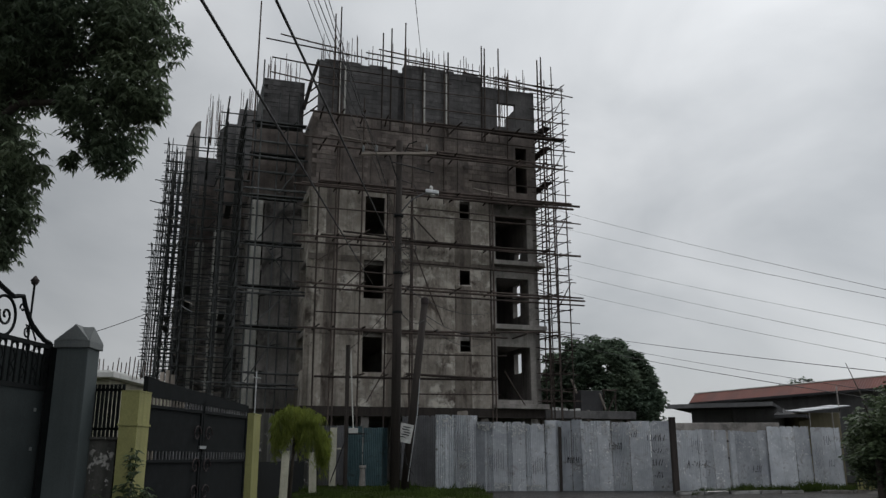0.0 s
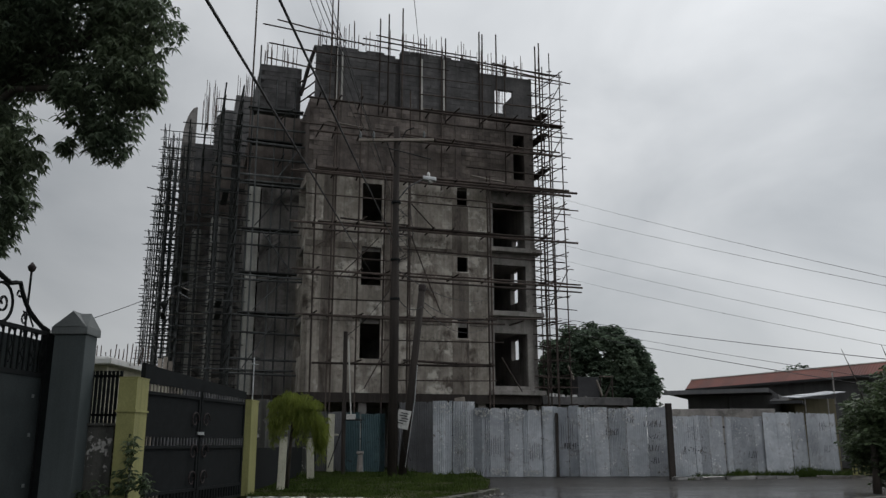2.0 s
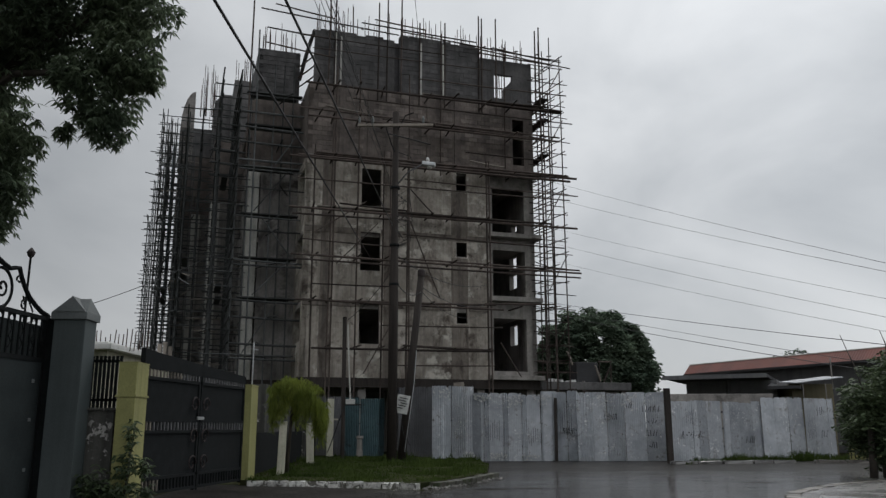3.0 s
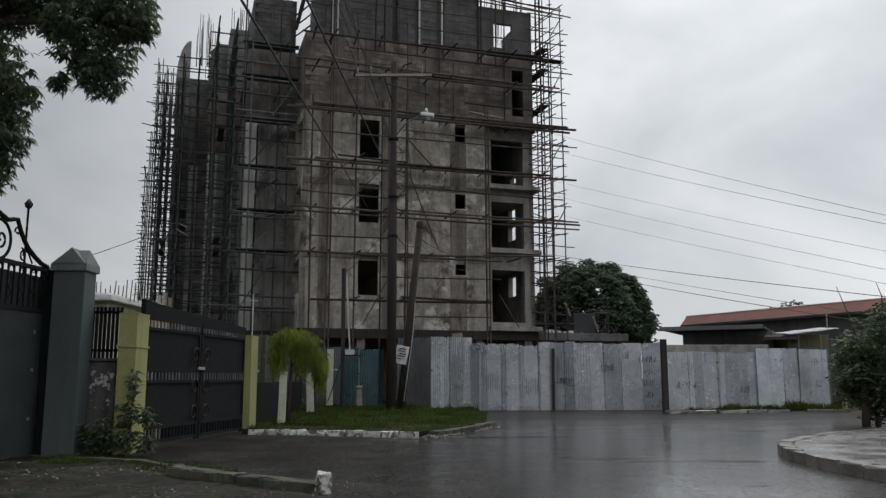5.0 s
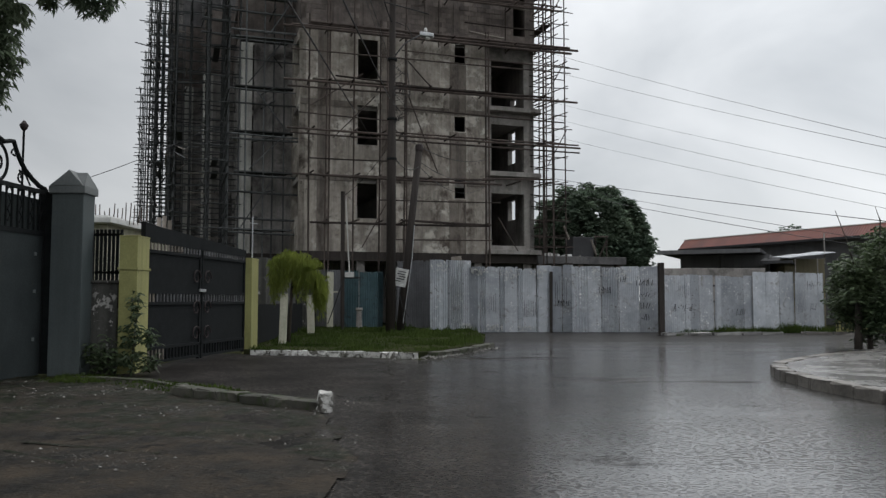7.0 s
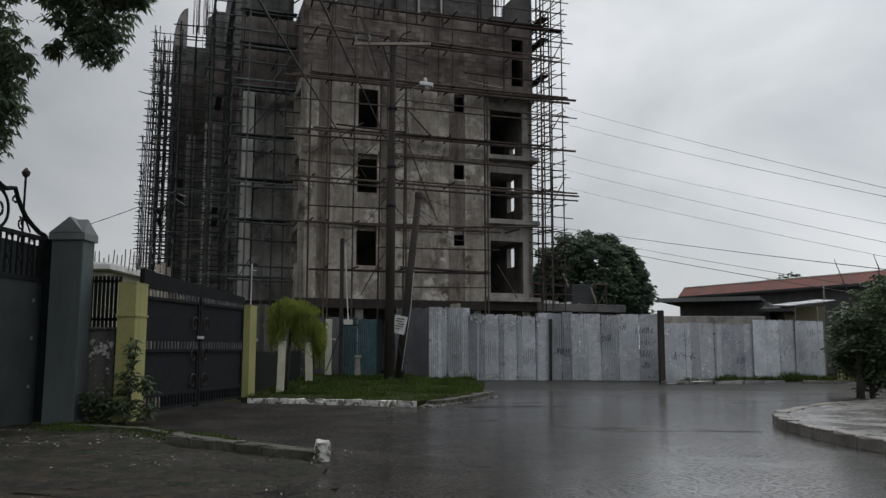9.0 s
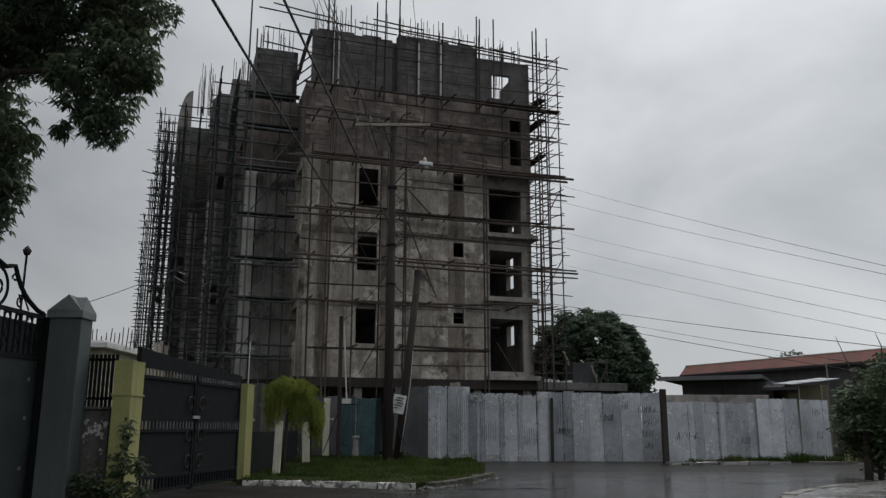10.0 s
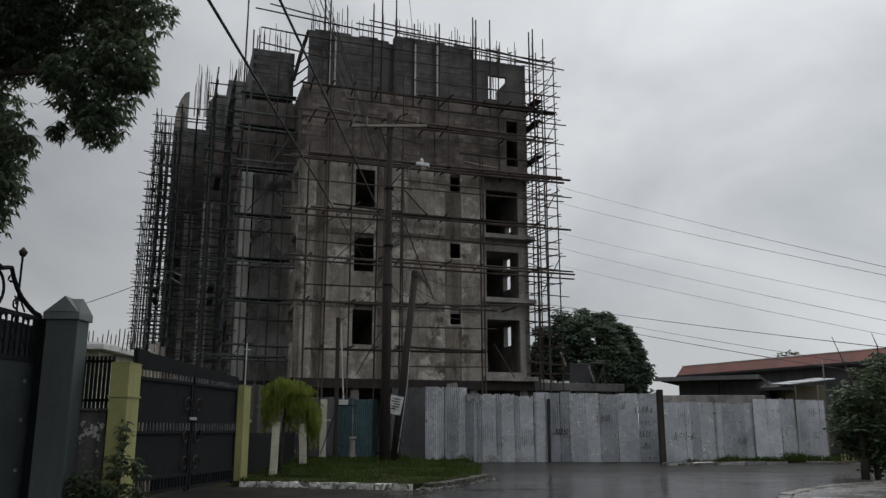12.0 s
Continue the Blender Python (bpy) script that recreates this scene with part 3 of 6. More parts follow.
def blades(name, count, bounds, test, z, hgt, material, label, seed, clump=0.35):
    r = random.Random(seed)
    verts, faces = [], []
    while len(faces) < count:
        x, y = r.uniform(bounds[0], bounds[1]), r.uniform(bounds[2], bounds[3])
        if not test(x, y):
            continue
        k = 0.35 + 1.2 * max(0.0, noise.noise(Vector((x * 0.9, y * 0.9, 3.1))) + clump)
        if r.random() > k:
            continue
        h, a, w = hgt * k * r.uniform(0.5, 1.3), r.uniform(0, 6.28), r.uniform(0.008, 0.02)
        lean = Vector((r.uniform(-0.5, 0.5), r.uniform(-0.5, 0.5), 1)) * h
        i = len(verts)
        dx, dy = w * math.cos(a), w * math.sin(a)
        verts += [(x - dx, y - dy, z), (x + dx, y + dy, z), (x + lean.x * 0.5 + dx * 0.7, y + lean.y * 0.5 + dy * 0.7, z + lean.z * 0.6), (x + lean.x, y + lean.y, z + lean.z)]
        faces += [(i, i + 1, i + 2), (i, i + 2, i + 3)]
    me = bpy.data.meshes.new(name)
    me.from_pydata(verts, [], faces)
    me.materials.append(material)
    return tagged(new(name, me), label, "grass", kind="stuff")


blades("tall_grass", 5000, (-5, 1.3, 17.5, 30), lambda x, y: inside(x, y, LAWN) and noise.noise(Vector((x * 0.8, y * 0.5, 8.0))) > 0.05, 0.09, 0.22, GRASS, "taller tufts of grass round the poles", 15, 0.1)
blades("grass", 42000, (-5, 1.3, 16.2, 30), lambda x, y: inside(x, y, LAWN), 0.09, 0.085, GRASS, "rough green grass of the verge", 5, 0.02)
blades("weeds", 5000, (7.3, 14.6, 25.2, 30.5), lambda x, y: 0.0 < y - (26.3 + (x - 7.2) * 0.5) + 0.75 < 0.7, 0.0, 0.2, GRASS, "weeds along the foot of the sheet fence", 6)
blades("roadside_weeds", 5200, (-5.4, -1.4, 8.3, 12.4), lambda x, y: abs(y - (11.3 - max(0.0, x + 4.6) * 0.88)) < 0.42, 0.0, 0.08, GRASS, "low weeds growing along the broken kerb", 7, 0.1)


def pebbles(name, count, test, bounds, size, label, seed, material, up=0.008):
    r = random.Random(seed)
    verts, faces = [], []
    while len(verts) < count * 6:
        x, y = r.uniform(bounds[0], bounds[1]), r.uniform(bounds[2], bounds[3])
        if not test(x, y) or noise.noise(Vector((x * 0.9, y * 1.5, 0.5))) < r.uniform(-0.15, 0.5):
            continue
        s, i = size * r.uniform(0.4, 1.5), len(verts)
        for dx, dy, dz in ((1, 0, 0), (-0.8, 0.2, 0), (0, 1, 0), (0.1, -0.9, 0), (0, 0, 0.75), (0, 0, -0.5)):
            verts.append((x + dx * s * r.uniform(0.7, 1.2), y + dy * s * r.uniform(0.7, 1.2), up + dz * s * r.uniform(0.6, 1.2)))
        for a, b in ((0, 2), (2, 1), (1, 3), (3, 0)):
            faces += [(i + a, i + b, i + 4), (i + b, i + a, i + 5)]
    me = bpy.data.meshes.new(name)
    me.from_pydata(verts, [], faces)
    me.materials.append(material)
    return tagged(new(name, me), label, "gravel", kind="stuff")


pebbles("gravel", 12000, lambda x, y: y < 11.3 - (x + 4.6) * 0.66 and y > 5.2, (-7, -0.6, 5.2, 12), 0.0052, "loose pale gravel in the mud", 8, GRAVEL, 0.02)
pebbles("coarse_gravel", 330, lambda x, y: y < 11.3 - (x + 4.6) * 0.66 and y > 5.2, (-7, -0.6, 5.2, 12), 0.014, "scattered stones and rubble in the mud", 18, CHIPS, 0.02)
pebbles("road_grit", 900, lambda x, y: True, (-1.2, 3.5, 6.5, 19), 0.007, "grit scattered on the wet road", 9, GRAVEL)
pebbles("kerb_rubble", 210, lambda x, y: abs(x - (-0.55 + (y - 15.4) * 0.42)) < 0.45, (-1, 1.6, 15.2, 19.6), 0.034, "broken kerb rubble at the lawn's corner", 10, CHIPS)

# ---- kerbs ----


def kerb_line(name, pts, width, z1, length, material, label, seed):
    """A row of separate kerb blocks along a plan line, each a little out of true."""
    r = random.Random(seed)
    root = tagged(new(name), label, "kerb", kind="structure")
    kinds = []
    for k in range(3):
        b = box(-0.49, 0.49, -0.5, 0.5, -0.25, 1.0, bevel=0.09)
        for v in b.verts:
            v.co += Vector((r.uniform(-0.03, 0.03), r.uniform(-0.09, 0.09), r.uniform(-0.14, 0.06) if v.co.z > 0.5 else 0))
        kinds.append(linked("block", b, material))
    pts = [Vector((x, y, 0)) for x, y in pts]
    seg = [(b - a).length for a, b in zip(pts, pts[1:])]
    total, pos = sum(seg), 0.0
    while pos < total - 0.1:
        L = length * r.uniform(0.85, 1.15)
        q, i = pos + L / 2, 0
        while i < len(seg) - 1 and q > seg[i]:
            q -= seg[i]
            i += 1
        way = (pts[i + 1] - pts[i]).normalized()
        at = pts[i] + way * min(q, seg[i])
        ob = new("block", kinds[r.randrange(3)])
        ob.parent = root
        ob.matrix_basis = Matrix.LocRotScale((at.x, at.y, 0), Euler((r.uniform(-0.03, 0.03), r.uniform(-0.02, 0.02), math.atan2(way.y, way.x) + r.uniform(-0.03, 0.03))), (L * 0.95, width, z1 * r.uniform(0.93, 1.04)))
        pos += L
    return root


kerb_line("white_kerb", [(-3.85, 16.55), (-1.6, 16.2), (-0.75, 15.85), (-0.45, 15.65)], 0.16, 0.10, 0.38, WHITEPAINT, "low kerb with worn white paint round the lawn", 11)
kerb_line("broken_kerb", [(-0.2, 15.9), (0.5, 17.4), (1.1, 19.3)], 0.18, 0.1, 0.4, KERBMOSS, "broken mossy kerb at the lawn's corner", 12)
kerb_line("sunken_kerb", [(-5.2, 11.5), (-4.2, 11.1), (-3.2, 10.3), (-2.1, 9.2)], 0.14, 0.05, 0.7, KERBMOSS, "sunken mossy kerb along the muddy verge", 13)
kerb_line("mossy_kerb", [(-3.1, 9.6), (-2.1, 8.78), (-1.32, 8.24)], 0.18, 0.115, 0.42, KERBMOSS, "mossy kerb ending at the marker stone", 17)
TIP = [(6.4, -8), (5.5, 4.0), (4.98, 8.0), (4.78, 9.0), (4.68, 10.2), (4.78, 11.5), (5.0, 12.3), (5.3, 12.9), (5.75, 13.5), (6.3, 14.2), (7.0, 14.9), (7.9, 15.6), (10.0, 16.6)]
kerb_line("stone_kerb", TIP, 0.2, 0.15, 0.5, KERB, "wet stone kerb curving round the street corner", 14)
solid("pavement", prism([(x + 0.1, y) for x, y in TIP] + [(30, 16.6), (30, -8)], -0.02, 0.13), PAVE, "wet grey concrete pavement at the corner", "pavement", kind="structure")
kerb_line("far_kerb", [(6.9, 25.85), (9.2, 26.15), (10.6, 26.6)], 0.3, 0.1, 0.9, PAVE, "pale low kerb under the sheet fence", 15)
kerb_line("far_kerb_end", [(11.6, 26.6), (14.0, 26.3)], 0.25, 0.1, 0.9, KERB, "low kerb at the end of the sheet fence", 16)

stone = box(-0.09, 0.09, -0.075, 0.075, -0.02, 0.2, bevel=0.035)
for v in stone.verts:
    v.co += Vector(noise.noise_vector(v.co * 9)) * 0.022
    if v.co.z > 0.15:
        v.co.x *= 0.72
solid("marker_stone", stone, CHALK, "stained whitewashed marker stone at the kerb's end", "stone", m=pose(-1.17, 8.15, 0.0, 0, 4, 20))

# ---- the unfinished building: local x along the front, y into the depth ----
BM = pose(-5.84, 33.0, 0, 0, 0, 17.8)
bld = thing("unfinished_building", "unfinished grey concrete apartment block with open windows", "building", m=BM)
LEV = (3.1, 6.2, 9.3, 12.4, 15.6)
front_holes = []
for zl in (4.5, 7.58, 10.4):
    front_holes.append((2.4, 3.25, zl, zl + 1.66))
for z0, z1 in ((5.49, 6.28), (8.41, 9.06), (11.4, 12.25)):
    front_holes.append((6.68, 7.16, z0, z1))
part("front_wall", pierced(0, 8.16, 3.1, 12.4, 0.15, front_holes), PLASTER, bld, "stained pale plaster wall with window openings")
# opening reveals get the dark blockwork, which shades them by colour
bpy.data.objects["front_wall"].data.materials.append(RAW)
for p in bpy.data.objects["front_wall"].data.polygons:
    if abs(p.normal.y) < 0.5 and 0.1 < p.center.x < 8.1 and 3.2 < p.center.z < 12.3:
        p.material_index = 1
bay_holes = [(8.42, 9.98, z0, z1) for z0, z1 in ((3.5, 5.8), (6.8, 8.87), (9.68, 11.78))]
part("bay_wall", pierced(8.16, 10.46, 3.1, 12.4, 0.22, bay_holes, at=0.12), SLAB, bld, "dull concrete bay with open balconies")
for z in (3.1, 6.5, 9.38, 12.3):
    part("balcony_slab", box(8.1, 10.6, -0.38, 0.2, z, z + 0.2, bevel=0.02), SLAB, bld)
part("upper_wall", pierced(0.0, 10.46, 12.4, 15.75, 0.22, [(9.44, 10.0, 12.9, 15.1)]), RAW, bld, "dark wet bare blockwork")
ledge = [(0, 4.0), (4.0, 8.1), (8.1, 10.5)]
for a, b in ledge:
    part("ledge", box(a + 0.01, b - 0.01, -0.1, 0.0, 12.33, 12.47), SLAB, bld)
part("parapet", pierced(0.2, 3.78, 15.75, 18.25, 0.2, [], at=0.05), RAW2, bld, "dark wet rendered parapet wall")
part("parapet", pierced(4.0, 7.8, 15.75, 18.45, 0.2, [], at=-0.02), RAW2, bld, "dark wet rendered parapet wall")
part("parapet", pierced(3.5, 4.3, 15.75, 18.25, 0.2, [], at=0.26), RAW2, bld)
part("parapet", pierced(7.8, 10.46, 15.75, 18.0, 0.2, [(8.58, 9.5, 16.1, 17.3)], at=0.02), RAW2, bld, "dark parapet wall with a square opening")
# return wall of the front block
part("return_wall", pierced(0, 2.6, 3.1, 12.4, 0.22, [(0.35, 2.1, z, z + h) for z, h in ((4.56, 1.75), (7.6, 1.6), (10.5, 1.5))], axis="d"), PLASTER, bld)
part("return_wall", pierced(0, 2.6, 12.4, 15.75, 0.22, [], axis="d"), RAW, bld)
# right side
side_holes = [(1.74, 2.62, 8.42, 9.04), (1.74, 2.62, 7.5, 8.2), (1.78, 2.66, 4.85, 5.78), (1.62, 2.3, 10.2, 10.55)]
part("side_wall", pierced(0.12, 19.0, 3.1, 12.4, 0.22, side_holes, axis="d", at=10.46, inward=-1), SLAB, bld)
part("side_wall", pierced(0.12, 19.0, 12.4, 15.75, 0.22, [], axis="d", at=10.46, inward=-1), RAW, bld)
part("side_wall", pierced(0.22, 3.2, 15.75, 17.95, 0.2, [], axis="d", at=10.46, inward=-1), RAW2, bld)
# wall added to block the sky showing through the ground floor
part("side_wall", pierced(1.0, 19.0, 0, 3.1, 0.2, [], axis="d", at=10.4, inward=-1), INSIDE, bld)
part("back_wall", pierced(-5.5, 10.46, 0, 15.75, 0.22, [], at=19.0), INSIDE, bld)
# set-back block with the pale corner pier
part("setback_wall", pierced(-1.64, 0.0, 3.1, 12.4, 0.22, [], at=2.6), GREYWALL, bld, "dark damp set-back wall")
part("setback_wall", pierced(-2.17, 0.0, 12.4, 15.75, 0.22, [], at=2.6), RAW, bld)
part("tower_wall", pierced(-2.0, -0.1, 15.75, 18.24, 0.2, [], at=2.6), RAW2, bld, "dark rendered stair tower wall")
part("tower_wall", pierced(2.6, 7.0, 15.75, 18.24, 0.2, [], axis="d", at=-2.0), RAW2, bld)
part("tower_wall", pierced(2.6, 5.0, 15.75, 18.24, 0.2, [], axis="d", at=-0.1, inward=-1), RAW2, bld)
for i, (s, d) in enumerate(((-2.17, 2.6), (-3.6, 8.76), (-4.5, 11.7))):
    part("pier", box(s, s + 0.46, d - 0.08, d + 0.42, 0, 12.4, bevel=0.015), PALE, bld, "pale plastered corner pier")
left_steps = [(-2.17, 2.6, 8.76, -3.6), (-3.6, 8.76, 11.7, -4.5), (-4.5, 11.7, 15.0, -5.4), (-5.4, 15.0, 19.0, None)]
for s, d0, d1, nxt in left_steps:
    span = d1 - d0 - 0.7
    holes = [(d0 + 0.7 + span * f, d0 + 0.7 + span * (f + 0.28), z + 0.9, z + 2.7) for z in LEV[:3] for f in (0.08, 0.55)]
    part("left_wall", pierced(d0 + 0.42, d1, 3.1, 12.4, 0.22, holes, axis="d", at=s), GREYWALL, bld)
    part("left_wall", pierced(d0 + 0.22, d1, 12.4, 15.75, 0.22, [(d0 + 0.8, d1 - 0.6, 13.3, 15.0)], axis="d", at=s), RAW, bld)
    if nxt is not None:
        part("step_wall", pierced(nxt + 0.46, s, 3.1, 12.4, 0.22, [], at=d1), GREYWALL, bld)
        part("step_wall", pierced(nxt, s, 12.4, 15.75, 0.22, [], at=d1), RAW, bld)
part("rear_tower", box(-2.74, -0.4, 8.76, 11.5, 15.7, 19.2, bevel=0.02), RAW2, bld, "dark rendered rear stair tower")
part("rear_tower", box(-3.2, -1.2, 11.7, 14.6, 15.7, 19.5, bevel=0.02), RAW2, bld, "dark rendered rear stair tower")
wedge = prism([(-3.62, 11.7), (-3.2, 11.7), (-3.2, 14.6), (-3.62, 14.6)], 15.7, 19.0)
for v in wedge.verts:
    if v.co.z > 17 and v.co.x > -3.4:
        v.co.z = 19.5
part("rear_tower", wedge, RAW2, bld)
part("rear_parapet", pierced(-5.4, -3.4, 15.7, 18.5, 0.2, [], at=15.0), RAW2, bld)
# curved shell on the rear corner
shell = bmesh.new()
rows_ = []
for j in range(13):
    f = j / 12
    x = -5.45 + 0.78 * f
    top = 18.2 + 2.6 * math.sqrt(max(0.0, 1 - (1 - f) ** 2)) if f > 0 else 18.2
    rows_.append([shell.verts.new((x, 15.0 + dd, z)) for z in (15.7, top) for dd in (0.0, 0.18)])
for a, b in zip(rows_, rows_[1:]):
    for i, j in ((0, 2), (2, 3), (3, 1), (1, 0)):
        shell.faces.new((a[i], b[i], b[j], a[j]))
shell.faces.new((rows_[-1][0], rows_[-1][1], rows_[-1][3], rows_[-1][2]))
shell.faces.new((rows_[0][0], rows_[0][2], rows_[0][3], rows_[0][1]))
part("curved_fin", shell, GREYWALL, bld, "curved concrete fin wall")
# floors and the plan of one storey
PLAN = [(0, 0.2), (10.4, 0.2), (10.4, 18.95), (-5.38, 18.95), (-5.38, 15.02), (-4.48, 15.02), (-4.48, 11.72), (-3.58, 11.72), (-3.58, 8.78), (-2.15, 8.78), (-2.15, 2.62), (0.02, 2.62)]
for z in LEV:
    part("floor_slab", prism(PLAN, z - 0.22, z), SLAB, bld)
# concrete edge beam given the timber tone for its darkness; formwork is invented
part("edge_beam", box(-0.1, 10.5, -0.06, 0.2, 2.72, 3.1), TIMBER, bld, "edge beam in the dark timber colour")
part("edge_beam", box(-2.2, -0.1, 2.5, 2.75, 2.72, 3.1), TIMBER, bld)
for s in (0.1, 2.6, 5.2, 7.8, 10.1):
    for d in (0.3, 6.0, 12.0):
        part("column", box(s - 0.17, s + 0.17, d - 0.17, d + 0.17, 0, 2.9, bevel=0.015), SLAB, bld)
part("core_wall", box(1.0, 9.0, 8.0, 8.2, 0, 15.4), INSIDE, bld)
part("core_wall", box(8.1, 8.24, 0.4, 8.0, 3.1, 15.4), INSIDE, bld)
for z in LEV[:3]:
    part("cross_wall", box(4.2, 4.35, 0.4, 8.0, z, z + 2.86), INSIDE, bld)
stair = prism([(8.75, 16.05), (9.55, 16.05), (9.55, 16.5), (9.0, 16.1)], 0, 0.9)
part("stair_flight", stair, RAW, bld, m=pose(0.25, 1.9, 0, 90, 0, 0))
# vertical ribs and joints on the upper blockwork
for s in (1.35, 2.6, 5.3, 6.6):
    part("pilaster", box(s, s + 0.22, -0.05, 0.0, 12.5, 15.7), RAW, bld)
# patched strips and slab bands on the plastered front
for s0, s1, cuts in ((6.44, 7.2, (3.1, 5.42, 6.3, 8.36, 9.1, 11.35, 12.3)), (0.72, 1.22, (3.1, 12.3)), (3.42, 3.9, (3.1, 12.3))):
    for z0, z1 in zip(cuts[::2], cuts[1::2]):
        part("patched_strip", box(s0, s1, -0.014, 0.0, z0, z1), PLASTER_DIM, bld, "darker patched strip of plaster")
for z in (6.02, 9.12):
    for s0, s1 in ((0.02, 2.38), (3.27, 6.42), (7.22, 8.12)):
        part("slab_band", box(s0, s1, -0.03, 0.0, z, z + 0.26, bevel=0.01), PLASTER_DIM, bld, "stained slab edge showing in the plaster")
# courses of blocks on the bare storeys
rb_ = random.Random(19)


def courses(s0, s1, z0, rows, face, material, label, gaps=(), keep=0.93):
    bm = bmesh.new()
    for k in range(rows):
        z, q = z0 + k * 0.212, s0 + (0.2 if k % 2 else 0.0)
        while q < s1 - 0.3:
            w_ = min(rb_.uniform(0.37, 0.41), s1 - q)
            if rb_.random() < keep and not any(p - w_ < q < p + g for p, g in gaps):
                box(q, q + w_, face - 0.012 - rb_.uniform(0, 0.012), face, z, z + 0.196, bm=bm)
            q += 0.405
    tagged(part("blockwork", bm, material, bld, label), kind="stuff")


courses(0.02, 9.4, 12.52, 15, 0.0, RAW, "dark wet concrete blocks", [(p, 0.24) for p in (1.35, 2.6, 5.3, 6.6)])
courses(0.22, 3.5, 15.8, 12, 0.05, RAW2, "dark wet blocks of the parapet", keep=0.8)
courses(4.02, 7.8, 15.8, 13, -0.02, RAW2, "dark wet blocks of the parapet", keep=0.8)
courses(-1.98, -0.1, 15.8, 11, 2.6, RAW2, "dark wet blocks of the stair tower", keep=0.8)
# wooden props against the parapet
for s, z0, z1 in ((1.05, 15.7, 18.15), (1.3, 15.7, 18.0), (4.95, 15.6, 18.2), (6.0, 15.6, 18.3)):
    part("prop", box(s, s + 0.07, -0.16, -0.1, z0, z1), PALE, bld, "bleached timber prop")
part("prop", box(4.95, 6.2, -0.15, -0.1, 15.75, 15.82), BARE, bld)
# canted beam between tower and parapet
rod("brace", (0.2, 0.3, 18.35), (-0.1, 2.6, 16.9), 0.09, RAW2, bld)
for z in (16.3, 16.8, 17.3):
    rod("brace", (-0.2, 2.3, z + 0.1), (0.35, 0.2, z - 0.05), 0.035, PIPE, bld)
# low annex slab beside the block
annex = thing("annex_frame", "dark unfinished concrete annex with rubble on its slab", "building", m=BM)
part("slab", box(10.7, 15.2, 0.3, 5.0, 2.75, 3.1, bevel=0.02), RAW2, annex)
for s in (10.9, 12.9, 14.9):
    part("column", box(s - 0.13, s + 0.13, 0.4, 0.66, 0, 2.75), RAW, annex)
# wall added to keep the space under the slab dark
part("wall", pierced(10.7, 15.2, 0.0, 2.75, 0.2, [], at=1.6), INSIDE, annex)
part("concrete_block", box(12.75, 13.85, 0.9, 1.7, 3.1, 4.05, bevel=0.03), DARKROOF, annex)
for s in (13.9, 14.5):
    rod("frame_post", (s, 0.9, 3.1), (s + 0.02, 0.9, 4.15), 0.03, PIPE, annex)
rod("frame_rail", (13.85, 0.9, 4.08), (14.6, 0.9, 4.1), 0.035, PIPE, annex)
rod("frame_rail", (14.1, 0.9, 3.1), (14.5, 0.9, 3.9), 0.035, PIPE, annex)
rod("plank", (12.5, 0.8, 3.9), (12.2, 0.7, 4.5), 0.05, BARE, annex)
rod("plank", (13.9, 0.8, 3.2), (13.6, 0.7, 3.9), 0.05, BARE, annex)
rr = random.Random(31)
for _ in range(26):
    x, y, q = rr.uniform(11.1, 12.9), rr.uniform(0.4, 1.4), rr.uniform(0.05, 0.13)
    part("rubble", box(-q, q, -q * 0.7, q * 0.7, 0, q * 1.1), FLAKE if rr.random() < 0.6 else SLAB, annex, m=pose(x, y, 3.1, 0, 0, rr.uniform(0, 90)))

# ---- rebar starters on the roof ----
bars = thing("roof_rebar", "rusty steel starter bars standing on the roof edge", "rebar", m=BM)
for s0, s1, d, z, n, h in ((0.3, 3.7, 0.6, 18.0, 24, 1.7), (4.1, 7.7, 0.6, 18.2, 34, 1.5), (7.9, 10.3, 0.6, 17.8, 26, 1.5), (-1.9, -0.2, 2.9, 18.0, 18, 1.6), (-2.7, -1.0, 9.0, 19.0, 16, 1.4), (-4.4, -3.3, 12.5, 18.6, 18, 2.6), (-5.3, -3.4, 15.3, 18.3, 6, 2.0), (9.0, 10.3, 3.0, 17.6, 8, 2.2)):
    for _ in range(n):
        s, hh = rr.uniform(s0, s1), h * rr.uniform(0.55, 1.15)
        dd = d + rr.uniform(-0.2, 0.3)
        rod("bar", (s, dd, z - 0.2), (s + rr.uniform(-0.05, 0.05), dd, z + hh), 0.017, REBAR, bars)

# ---- scaffolding ----


def scaffold(name, label):
    return thing(name, label, "scaffold", "scaffolding round the building", BM)


